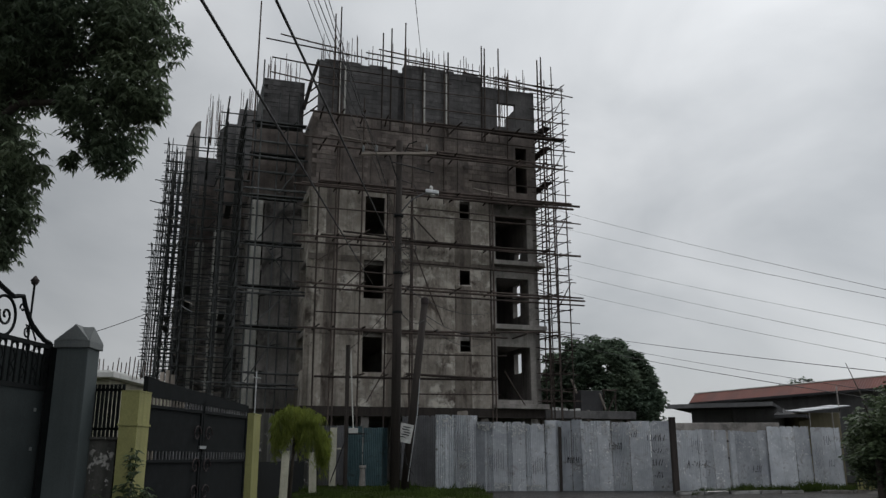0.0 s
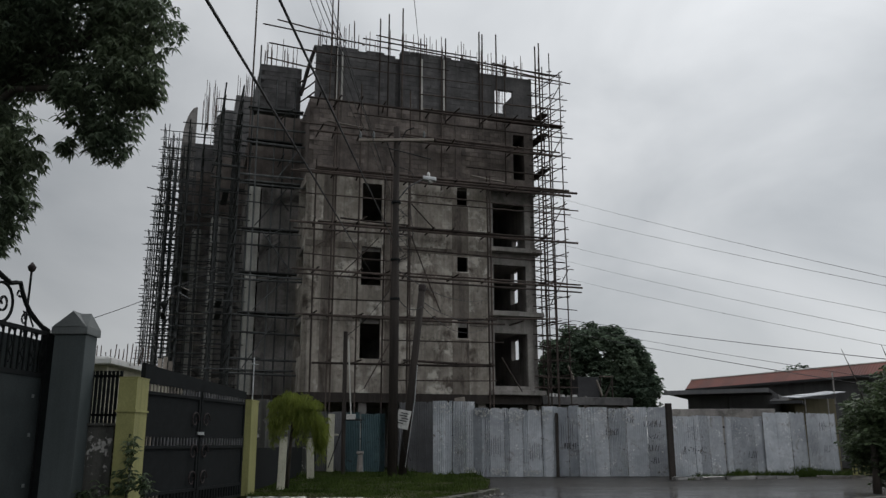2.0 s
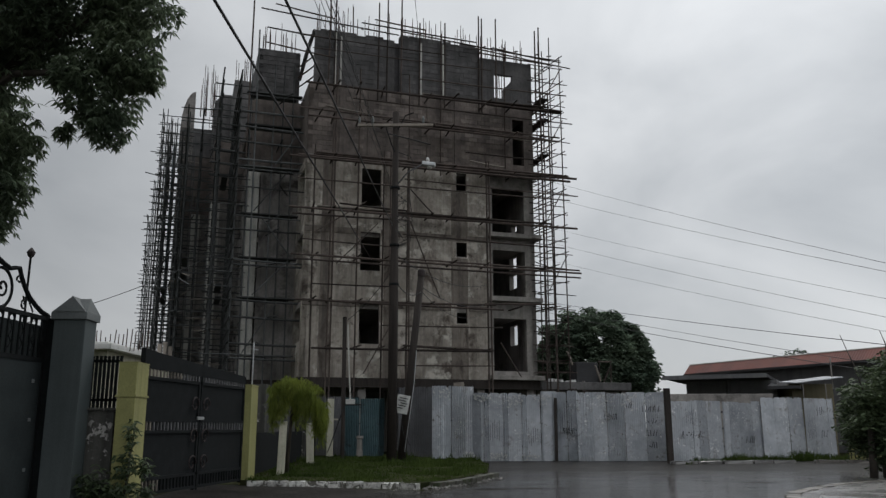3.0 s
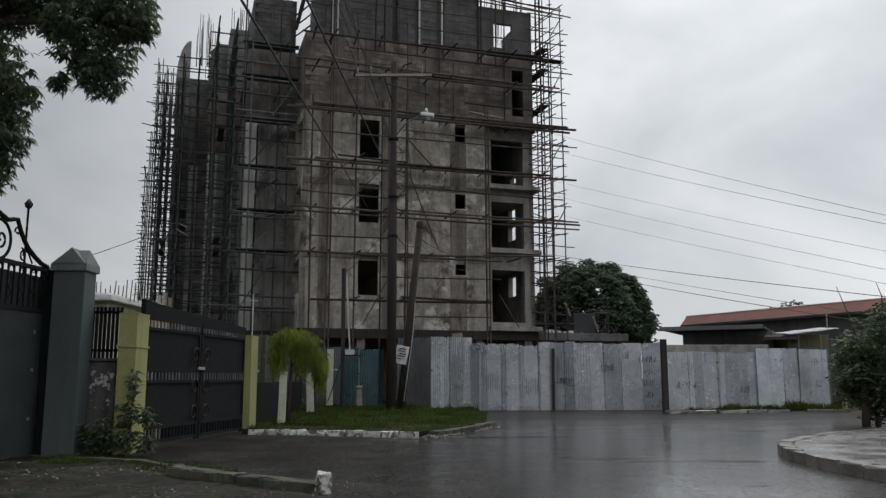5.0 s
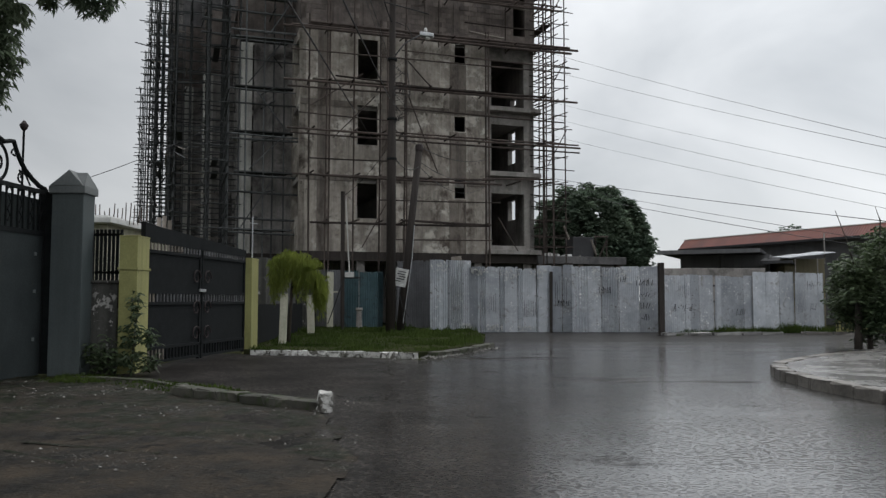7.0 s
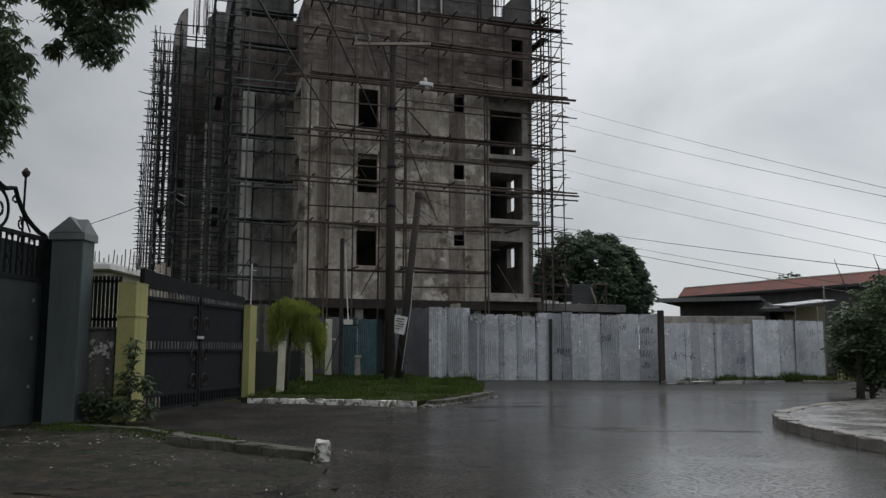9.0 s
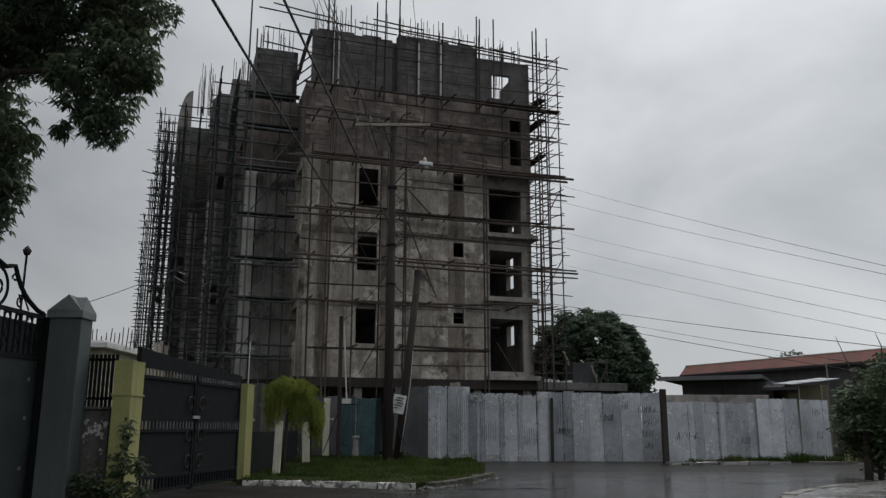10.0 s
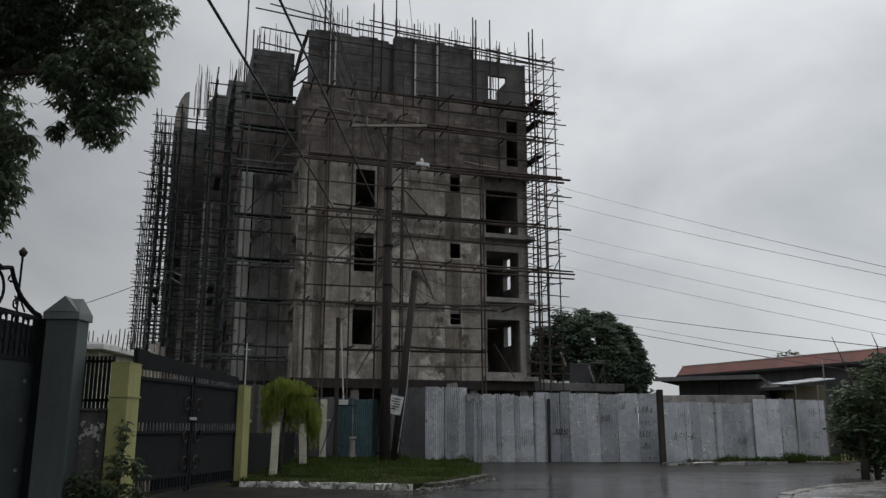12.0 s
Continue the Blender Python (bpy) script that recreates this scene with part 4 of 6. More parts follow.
rs = random.Random(77)
front = scaffold("front_scaffold", "dark timber pole scaffold against the front")
D0, D1 = -0.95, -0.15
uprights = (0.25, 0.9, 1.05, 2.05, 3.1, 3.45, 4.15, 4.3, 5.9, 7.75, 7.95, 9.0, 10.4, 10.9)
for s in uprights:
    if s in (5.9, 9.0):
        rod("standard", (s, D1, 12.0), (s + 0.03, D1, 18.6), 0.03, PIPE, front)
    else:
        rod("standard", (s + rs.uniform(-0.03, 0.03), D0, 0), (s + rs.uniform(-0.08, 0.08), D0, rs.choice((12.6, 14.6, 16.2))), 0.036, PIPE, front)
for z, s0, s1, r in ((4.2, 0.3, 8.0, 0.05), (4.32, 4.0, 8.05, 0.055), (3.6, 3.9, 8.0, 0.03), (5.2, 3.0, 8.3, 0.03), (6.05, -0.3, 8.4, 0.05), (6.15, 2.2, 8.2, 0.05), (6.3, 7.8, 12.0, 0.04), (6.75, 0.2, 3.5, 0.03),
                       (7.65, -0.6, 11.6, 0.04), (7.85, -0.4, 12.4, 0.05), (7.95, 3.9, 11.8, 0.04), (8.5, 0.0, 3.6, 0.03), (8.95, 4.0, 11.9, 0.035), (9.6, -0.5, 4.2, 0.04), (9.85, -0.6, 12.3, 0.055), (9.95, 3.8, 12.2, 0.05), (10.1, 1.5, 4.2, 0.04),
                       (11.1, -0.4, 12.4, 0.03), (11.4, 4.0, 12.6, 0.03), (12.0, -0.9, 11.4, 0.055), (12.12, -0.6, 12.6, 0.06), (12.25, 0.4, 12.2, 0.05), (12.9, 7.0, 12.2, 0.03),
                       (13.85, -0.2, 12.5, 0.05), (13.95, 3.0, 12.3, 0.04), (14.1, -0.5, 12.0, 0.04), (14.8, 2.0, 11.9, 0.03), (15.3, 0.0, 12.3, 0.05), (15.45, 5.0, 12.5, 0.045), (16.1, 4.6, 12.4, 0.03), (16.9, 0.0, 8.0, 0.022), (17.4, -0.6, 6.0, 0.022)):
    tilt = rs.uniform(-0.06, 0.06)
    s1 = s1 if s1 < 9 else rs.choice((10.9, 11.3, 11.7, 12.1))
    rod("ledger", (s0 + rs.uniform(-0.3, 0.1), D0 - rs.uniform(0, 0.1), z - tilt), (s1 + rs.uniform(-0.1, 0.1), D0 - rs.uniform(0, 0.1), z + tilt), r, PIPE, front)
for z in (4.25, 6.1, 7.9, 9.9, 12.1, 13.9, 15.35):
    for s in (0.3, 1.0, 2.1, 3.2, 4.2, 5.2, 6.2, 7.8, 9.1, 10.4):
        if rs.random() < 0.75:
            rod("putlog", (s + rs.uniform(-0.15, 0.15), D0 - rs.uniform(0.15, 0.6), z + 0.06), (s, 0.05, z + 0.05), 0.035, PIPE, front)
for s0, z0, s1, z1 in ((1.2, 7.6, 2.9, 9.4), (0.2, 8.8, 2.4, 10.3), (2.4, 3.2, 3.5, 5.2), (4.3, 9.6, 5.6, 6.4), (4.3, 11.0, 5.4, 9.9), (8.3, 4.6, 9.2, 3.2)):
    rod("brace", (s0, D0 - 0.05, z0), (s1, D0 - 0.05, z1), 0.026, PIPE, front)
for z, s0, s1 in ((12.2, 0.2, 3.8), (12.2, 4.3, 8.3), (12.25, 8.0, 11.3), (9.98, 0.4, 4.0), (9.98, 4.2, 8.2), (14.02, 5.0, 9.6), (15.42, 8.0, 11.6)):
    part("plank", box(s0, s1, D0 + 0.05, D0 + 0.45, z, z + 0.05), BARE if rs.random() < 0.5 else PIPE, front)
rod("ledger", (0.6, D0, 14.35), (2.3, D0, 14.2), 0.045, BARE, front)
rod("ledger", (7.0, D0, 12.55), (8.6, D0, 12.4), 0.045, BARE, front)
rod("ledger", (8.0, D0, 13.9), (10.0, D0, 13.75), 0.035, BARE, front)
# roof rails
for s0, z0, s1, z1 in ((-2.2, 18.75, 3.9, 18.4), (-1.6, 19.05, 1.0, 18.75), (-1.9, 17.9, 1.2, 17.75), (2.2, 18.75, 7.6, 18.6), (2.8, 19.0, 5.2, 18.85), (4.0, 18.6, 11.9, 18.2), (7.6, 18.3, 12.4, 17.95), (7.7, 18.1, 11.6, 18.0), (8.4, 18.45, 11.2, 18.2), (-1.9, 17.2, 1.0, 16.9)):
    rod("rail", (s0, D1 - 0.1, z0), (s1, D1 - 0.1, z1), 0.032, PIPE, front)
rod("standard", (-2.42, 1.3, 12.5), (-2.4, 1.3, 21.4), 0.04, PIPE, front)
for s, z1 in ((0.8, 20.5), (1.05, 20.9), (3.0, 19.9), (3.4, 20.2), (4.05, 20.6), (4.9, 19.2), (6.1, 19.4), (7.75, 20.0), (7.9, 19.9), (8.6, 20.0), (10.6, 19.7), (10.8, 19.9)):
    rod("standard", (s, D1, 15.2 if s > -1 else 12.5), (s + 0.02, D1, z1), 0.036, PIPE, front)
for s in (1.3, 2.1, 3.2, 4.6, 5.9, 7.9, 8.3, 9.5, 10.6, 11.2):
    rod("putlog", (s, D1 - 0.5, 18.25), (s + 0.3, 0.4, 18.75), 0.03, PIPE, front)

right = scaffold("side_scaffold", "dark timber pole scaffold at the side wall")
for s, dd in ((10.7, (-0.8, 0.8, 2.4)), (11.0, (-0.8, 0.8)), (11.55, (-0.8,)), (11.3, (0.8,))):
    for d in dd:
        rod("standard", (s + rs.uniform(-0.06, 0.06), d, 0), (s + rs.uniform(-0.1, 0.1), d, 18.3 + rs.uniform(-1.2, 1.6)), 0.027, PIPE, right)
z = 3.4
while z < 18.4:
    rod("ledger", (9.9, -0.8 + rs.uniform(-0.1, 0.1), z), (11.75 + rs.uniform(-0.2, 0.25), -0.8, z + rs.uniform(-0.12, 0.05)), 0.022, PIPE, right)
    rod("ledger", (10.4, 0.8, z + 0.2), (11.55 + rs.uniform(-0.1, 0.1), 0.8, z + 0.15), 0.02, PIPE, right)
    for s in (10.72, 11.05, 11.5):
        if rs.random() < 0.6:
            rod("putlog", (s, -1.2, z + rs.uniform(-0.05, 0.1)), (s - 0.25, 1.4, z + 0.1), 0.022, PIPE, right)
    z += rs.uniform(0.48, 0.75)
for z0 in (4.0, 7.0, 10.2, 13.4, 16.0):
    rod("brace", (10.7, -0.85, z0), (11.6, -0.85, z0 + 1.6), 0.022, PIPE, right)
    rod("brace", (10.9, -0.8, z0 + 1), (10.9, 2.6, z0 + 2.2), 0.022, PIPE, right)
for z0 in (13.2, 14.9, 15.9):
    part("plank", box(10.5, 10.85, -0.9, 2.0, z0, z0 + 0.06), PIPE, right)

left = scaffold("left_scaffold", "dense dark timber scaffold along the stepped side")
runs = [(-2.75, 1.8, 9.0), (-4.2, 7.5, 12.0), (-5.2, 11.0, 15.4)]
for s, d0, d1 in runs:
    d = d0
    while d < d1:
        for ds in (0, -0.75):
            rod("standard", (s + ds + rs.uniform(-0.06, 0.06), d + rs.uniform(-0.2, 0.2), 0), (s + ds + rs.uniform(-0.1, 0.1), d, rs.uniform(13.5, 17.5)), 0.036, GREYPOLE, left)
        d += rs.uniform(0.75, 1.15)
    z = 3.5
    while z < 17.0:
        rod("ledger", (s, d0 - 0.5, z + rs.uniform(-0.05, 0.05)), (s, d1 + 0.3, z + rs.uniform(-0.05, 0.05)), 0.036, GREYPOLE, left)
        rod("ledger", (s - 0.75, d0 - 0.4, z + 0.1), (s - 0.75, d1 + 0.3, z + 0.05), 0.036, GREYPOLE, left)
        for d in np.arange(d0, d1, 1.9):
            if rs.random() < 0.7:
                rod("putlog", (s - 1.1, d, z + 0.08), (s + 0.6, d + rs.uniform(-0.3, 0.3), z + 0.08), 0.03, GREYPOLE, left)
        if rs.random() < 0.2 and z < 13.5:
            part("plank", box(s - 0.6, s - 0.35, d0, d0 + 2.4, z + 0.12, z + 0.16), GREYPOLE, left)
        z += rs.uniform(0.5, 0.72)
for s, d0, n_, m_ in ((-3.5, 6.9, 12, 0), (-4.6, 10.4, 24, 4), (-5.4, 13.6, 24, 6)):
    for k in range(n_):
        z = 3.6 + k * 0.5 + rs.uniform(-0.1, 0.1)
        rod("ledger", (s - rs.uniform(0.5, 1.1), d0 + rs.uniform(-0.2, 0.2), z), (s + rs.uniform(0.3, 1.0), d0 + rs.uniform(-0.5, 0.5), z + rs.uniform(-0.1, 0.1)), 0.026, BARE if rs.random() < 0.15 else GREYPOLE, left)
    for k in range(m_):
        rod("standard", (s - 0.9 + k * 0.34, d0, 0), (s - 0.9 + k * 0.34 + rs.uniform(-0.08, 0.08), d0, rs.uniform(14.0, 17.0)), 0.028, GREYPOLE, left)
for k in range(34):  # long raking poles
    s, d0, z = rs.choice((-2.9, -3.5, -4.4, -5.2)), rs.uniform(2.0, 10.5), rs.uniform(4.0, 14.5)
    rod("raker", (s, d0, z), (s - rs.uniform(0.0, 0.5), d0 + rs.uniform(2.5, 4.5), z + rs.uniform(-0.4, 0.9)), 0.028, BARE if rs.random() < 0.25 else GREYPOLE, left)
# in front of the set-back wall
for z in (4.0, 6.4, 8.1, 10.0, 12.1, 14.0, 15.5):
    part("plank", box(-2.5, -0.1, 1.25, 1.6, z, z + 0.05), GREYPOLE, left)
    part("plank", box(-2.3, -0.3, 1.68, 2.05, z + 0.01, z + 0.06), GREYPOLE, left)
for s0, z0, s1, z1 in ((-1.9, 6.5, -0.5, 8.0), (-0.4, 8.2, -1.7, 9.9), (-2.0, 10.1, -0.6, 12.0), (-1.2, 12.2, -0.2, 13.8), (-2.2, 4.1, -0.9, 6.2)):
    rod("brace", (s0, 1.15, z0), (s1, 1.15, z1), 0.028, GREYPOLE, left)
for s in (-2.3, -1.3, -0.95, -0.45):
    rod("standard", (s, 1.4, 0), (s + rs.uniform(-0.06, 0.06), 1.4, 17.0), 0.034, GREYPOLE, left)
rod("standard", (-2.05, 1.35, 3), (-2.1, 1.3, 18.5), 0.04, GREYPOLE, left)
for z in (3.9, 4.5, 5.6, 6.3, 7.8, 8.0, 9.3, 9.9, 11.2, 12.0, 12.4, 13.2, 13.9, 14.6, 15.4):
    rod("ledger", (-2.7, 1.3, z), (0.2, 1.25, z - rs.uniform(0.0, 0.1)), rs.choice((0.03, 0.04, 0.05)), GREYPOLE, left)
    if rs.random() < 0.6:
        rod("putlog", (rs.uniform(-1.8, -0.4), 0.6, z), (rs.uniform(-1.8, -0.4), 2.6, z + 0.1), 0.03, GREYPOLE, left)

far = scaffold("far_scaffold", "tall lattice of poles rising beyond the side wall")
for i, s in enumerate((-6.95, -6.72, -6.5, -6.25, -6.0, -5.75)):
    for d in (15.4, 17.0, 18.6):
        top = 13.4 if i < 1 else 15.5 if i < 2 else 19.5
        rod("standard", (s + rs.uniform(-0.05, 0.05), d, 0), (s + rs.uniform(-0.02, 0.12), d, top + rs.uniform(-0.6, 0.6)), 0.03, GREYPOLE, far)
z = 4.4
while z < 19.6:
    s0 = -7.05 if z < 13.2 else -6.8 if z < 15.2 else -6.6
    for d in (15.4, 17.0, 18.6):
        if rs.random() < 0.85:
            rod("ledger", (s0 - rs.uniform(0, 0.15), d, z), (-5.3, d, z + rs.uniform(-0.08, 0.08)), 0.024, GREYPOLE, far)
    for s in (-6.9, -6.4, -5.9):
        if s > s0 and rs.random() < 0.6:
            rod("putlog", (s, 15.0, z), (s, 19.0, z + 0.1), 0.028, GREYPOLE, far)
    z += rs.uniform(0.36, 0.5)
for z in (5.2, 6.9, 8.6, 10.0, 11.6, 13.0, 14.6):
    part("plank", box(-6.42, -6.2, 15.4, 15.75, z, z + 0.04), GREYPOLE, far)
rod("ledger", (-7.2, 15.2, 15.6), (-5.6, 15.2, 15.3), 0.03, GREYPOLE, far)
rod("ledger", (-7.0, 15.2, 16.9), (-5.6, 15.2, 16.8), 0.03, GREYPOLE, far)
netm = bmesh.new()
for s_, d0, d1, z0, z1 in ((-5.72, 13.2, 15.9, 4.0, 16.8), (-4.98, 10.6, 13.0, 4.5, 15.5)):
    z = z0
    while z < z1:  # level strands, sagging and torn
        if rs.random() < 0.9:
            a = d0 + (rs.uniform(0, 0.8) if rs.random() < 0.3 else 0)
            box(s_, s_ + 0.012, a, d1, z, z + rs.uniform(0.05, 0.10), bm=netm)
        z += 0.17
    d = d0
    while d < d1:
        box(s_ + 0.014, s_ + 0.026, d, d + 0.06, z0 + rs.uniform(0, 1.5), z1 - rs.uniform(0, 2), bm=netm)
        d += 0.3
solid("debris_net", netm, NET, "torn blue-green debris netting on the scaffold", "netting", m=BM)

# ---- corrugated sheet fence ----
def corrugated(width, height, pitch, amp, flat_share, seed, material):
    """One roofing sheet on end: waves across its width, thin, with a torn upper edge."""
    r = random.Random(seed)
    n = int(width / pitch * 4)
    bm = bmesh.new()
    cols_ = []
    for i in range(n + 1):
        x = width * i / n
        wave = amp * math.sin(6.283 * x / pitch)
        if noise.noise(Vector((x * 2.2, seed * 3.7, 0))) < flat_share:
            wave *= 0.12
        top = height - max(0.0, noise.noise(Vector((x * 14.0, seed * 1.3, 1.7))) - 0.1) * 0.05
        cols_.append([bm.verts.new((x, wave + dy, z)) for z in (0.0, height * 0.5, top) for dy in (0.0, 0.008)])
    for a, b in zip(cols_, cols_[1:]):
        for i, j in ((0, 2), (2, 4), (4, 5), (5, 3), (3, 1), (1, 0)):
            bm.faces.new((a[i], b[i], b[j], a[j]))
    for c in (cols_[0], cols_[-1]):
        bm.faces.new((c[0], c[2], c[3], c[1]))
        bm.faces.new((c[2], c[4], c[5], c[3]))
    return linked("sheet", bm, material)


def sheet_run(name, label, p, q, height, widths, material, seed, group="sheet fence", base=0.0, waves=0.3):
    root = thing(name, label, "fence", group)
    p, q = Vector((*p, base)), Vector((*q, base))
    way = (q - p).normalized()
    turn = math.degrees(math.atan2(way.y, way.x))
    r = random.Random(seed)
    meshes = [corrugated(0.78, 1.0, 0.076, 0.016, waves - 0.5 * k % 0.7, seed * 7 + k, material) for k in range(5)]
    pos, i, total = 0.0, 0, (q - p).length
    while pos < total - 0.05:
        w = min(widths[i % len(widths)], total - pos + 0.06)
        at = p + way * pos
        ob = new("sheet", meshes[r.randrange(5)])
        ob.parent = root
        ob.matrix_basis = pose(at.x, at.y, base, 0, 0, turn + r.uniform(-1.2, 1.2)) @ pose(0, r.uniform(-0.02, 0.02), r.uniform(-0.05, 0.0), r.uniform(-1.5, 1.0), r.uniform(-0.5, 0.5), 0) @ Matrix.Diagonal((w / 0.78, 1, height * r.uniform(0.985, 1.02), 1))
        pos += w + 0.014
        i += 1
    for z in (0.5, height * 0.55, height - 0.35):
        rod("rail", p + Vector((0, 0.16, z)), q + Vector((0, 0.16, z)), 0.03, TIMBER, root)
    return root


sheet_run("sheet_fence", "tall patched galvanised sheets of the site fence", (-0.43, 27.9), (0.93, 28.42), 2.5, (0.68, 0.8), ZINC, 3, base=-0.02, waves=0.1)
sheet_run("sheet_fence", "grey galvanised corrugated sheet site fence", (0.93, 28.4), (3.75, 28.55), 2.28, (0.38, 0.66, 0.62, 0.64, 0.5), ZINC, 5)
sheet_run("sheet_fence", "narrow streaked sheets of the site fence", (3.78, 28.62), (4.5, 28.64), 2.34, (0.4, 0.36), ZINC, 6, waves=-0.3)
sheet_run("sheet_fence", "flat peeling galvanised sheets of the site fence", (4.52, 28.55), (7.56, 28.6), 2.3, (1.02, 0.6, 0.7, 0.75), ZINC, 8, waves=0.5)
sheet_run("sheet_fence", "weathered grey galvanised sheet fence", (7.16, 26.55), (10.6, 28.05), 1.96, (0.86, 0.62, 0.6, 0.66, 0.62), ZINC, 9)
sheet_run("sheet_fence", "weathered grey galvanised sheet fence", (10.62, 28.0), (13.95, 30.0), 2.12, (0.66, 0.72, 0.8), ZINC, 12)
sheet_run("teal_fence", "faded teal corrugated sheets behind the grass", (-3.75, 30.6), (-2.3, 30.8), 2.12, (0.62, 0.7), TEAL, 15, "yard fence", base=0.1, waves=-0.6)
sheet_run("dark_fence", "dull dark corrugated sheets behind the poles", (-1.75, 30.9), (-0.35, 30.5), 2.5, (0.7,), ZINC_DULL, 16, "yard fence", base=0.1, waves=-0.6)
sheet_run("dark_fence", "dull dark corrugated sheets behind the poles", (-7.5, 32.4), (-3.8, 31.6), 2.2, (0.75,), ZINC_DULL, 17, "yard fence", base=0.1, waves=-0.6)

solid("fence_post", box(-0.09, 0.09, -0.07, 0.07, -0.05, 2.32, bevel=0.015), TIMBER, "dark timber post at the fence's corner", "post", m=pose(7.05, 26.4, 0, 0, 0, 12))
solid("fence_post", box(-0.05, 0.05, -0.04, 0.04, -0.05, 2.1, bevel=0.01), TIMBER, "dark timber post between fence sheets", "post", m=pose(3.76, 28.44, 0, 0, 0.5, 0))
solid("fence_post", box(-0.16, 0.16, -0.02, 0.02, 1.95, 2.42, bevel=0.01), TIMBER, "dark board behind a gap in the fence", "board", m=pose(4.42, 28.75, 0, 0, 0, 0))
solid("prop_board", box(-0.18, 0.18, -0.03, 0.03, 1.6, 2.65, bevel=0.01), BARE, "pale board leaning behind the fence", "board", m=pose(0.75, 28.6, 0, 0, -6, 0))


def strokes(name, label, at, turn, marks, material, w=0.022):
    """Thin bars standing off a surface: hand-painted scrawl and drawn rib shade."""
    root = thing(name, label, "graffiti", "graffiti on the fence", pose(*at, 0, 0, turn))
    for x0, z0, x1, z1 in marks:
        bm = bmesh.new()
        a, b = Vector((x0, 0, z0)), Vector((x1, 0, z1))
        n = (b - a).normalized().cross(Vector((0, 1, 0))) * w / 2
        bm.faces.new([bm.verts.new(c) for c in (a - n, b - n, b + n, a + n)])
        bmesh.ops.solidify(bm, geom=bm.faces, thickness=0.004)
        part("stroke", bm, material, root)
    return root


rg = random.Random(21)


def scrawl(n, wid, hgt):
    out, x = [], 0.0
    for _ in range(n):
        a = rg.choice((0, 1, 2))
        if a == 0:
            out.append((x, 0, x + rg.uniform(-0.02, 0.02), hgt))
        elif a == 1:
            out.append((x, hgt * rg.uniform(0.1, 0.9), x + wid / n * 0.8, hgt * rg.uniform(0.1, 0.9)))
        else:
            out.append((x, 0, x + wid / n * 0.7, hgt))
        x += wid / n
    return out


for x, y, z, t, n, w_, h_ in ((5.45, 28.46, 1.35, 1, 7, 0.45, 0.22), (6.75, 28.47, 1.62, 1, 7, 0.6, 0.2), (6.9, 28.47, 1.22, 1, 4, 0.32, 0.18), (6.9, 28.47, 0.82, 1, 4, 0.34, 0.2), (6.9, 28.47, 0.42, 1, 4, 0.36, 0.2), (6.2, 28.46, 1.75, 1, 3, 0.2, 0.16), (7.5, 26.6, 0.75, 23.5, 9, 0.8, 0.24), (9.9, 27.62, 0.6, 23.5, 5, 0.4, 0.22), (13.1, 29.36, 1.5, 31, 5, 0.35, 0.3), (13.2, 29.4, 0.75, 31, 5, 0.35, 0.25), (4.0, 28.5, 0.9, 1, 9, 0.5, 0.2)):
    strokes("graffiti", "black hand-painted scrawl on the fence sheets", (x, y, z), t, scrawl(n, w_, h_), INK)

# shade of the corrugation drawn as dark bars, where the wash has gone
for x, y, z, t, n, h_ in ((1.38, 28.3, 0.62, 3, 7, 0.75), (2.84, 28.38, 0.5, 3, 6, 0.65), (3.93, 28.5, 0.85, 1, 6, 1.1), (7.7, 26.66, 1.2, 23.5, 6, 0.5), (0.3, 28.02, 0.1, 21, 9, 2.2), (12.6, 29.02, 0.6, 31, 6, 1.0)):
    strokes("rib_shade", "dark bars drawing the rib shade on the worn sheet", (x, y, z), t, [(k * 0.076, rg.uniform(0, 0.2) * h_, k * 0.076, h_ * rg.uniform(0.75, 1.0)) for k in range(n)], ZINC_DULL, 0.014)

# whitewash flakes along the sheets' edges
for k, (x, y, z0, z1, t) in enumerate(((-0.4, 27.84, 1.9, 2.45, 21), (0.95, 28.33, 1.95, 2.2, 3), (2.1, 28.38, 1.7, 2.2, 3), (3.0, 28.42, 1.8, 2.2, 3), (1.5, 28.34, 0.0, 0.25, 3), (2.6, 28.4, 0.0, 0.2, 3), (5.2, 28.44, 1.7, 2.2, 1), (6.0, 28.46, 1.6, 2.25, 1), (0.6, 28.22, 0.1, 0.3, 21))):
    bm = bmesh.new()
    for _ in range(46):
        x0, z_, q = rg.uniform(0, 0.62), z0 + (z1 - z0) * (rg.random() ** 0.6), rg.uniform(0.008, 0.04)
        a0 = rg.uniform(0, 6.28)
        bm.faces.new([bm.verts.new((x0 + q * rg.uniform(0.6, 1.4) * math.cos(a0 + j * 1.257), 0, z_ + q * rg.uniform(0.6, 1.4) * math.sin(a0 + j * 1.257))) for j in range(5)])
    bmesh.ops.solidify(bm, geom=bm.faces, thickness=0.003)
    tagged(solid("whitewash_flakes", bm, FLAKE, "flakes of old whitewash on the fence sheets", "paint flakes", m=pose(x, y, 0, 0, 0, t)), kind="stuff")

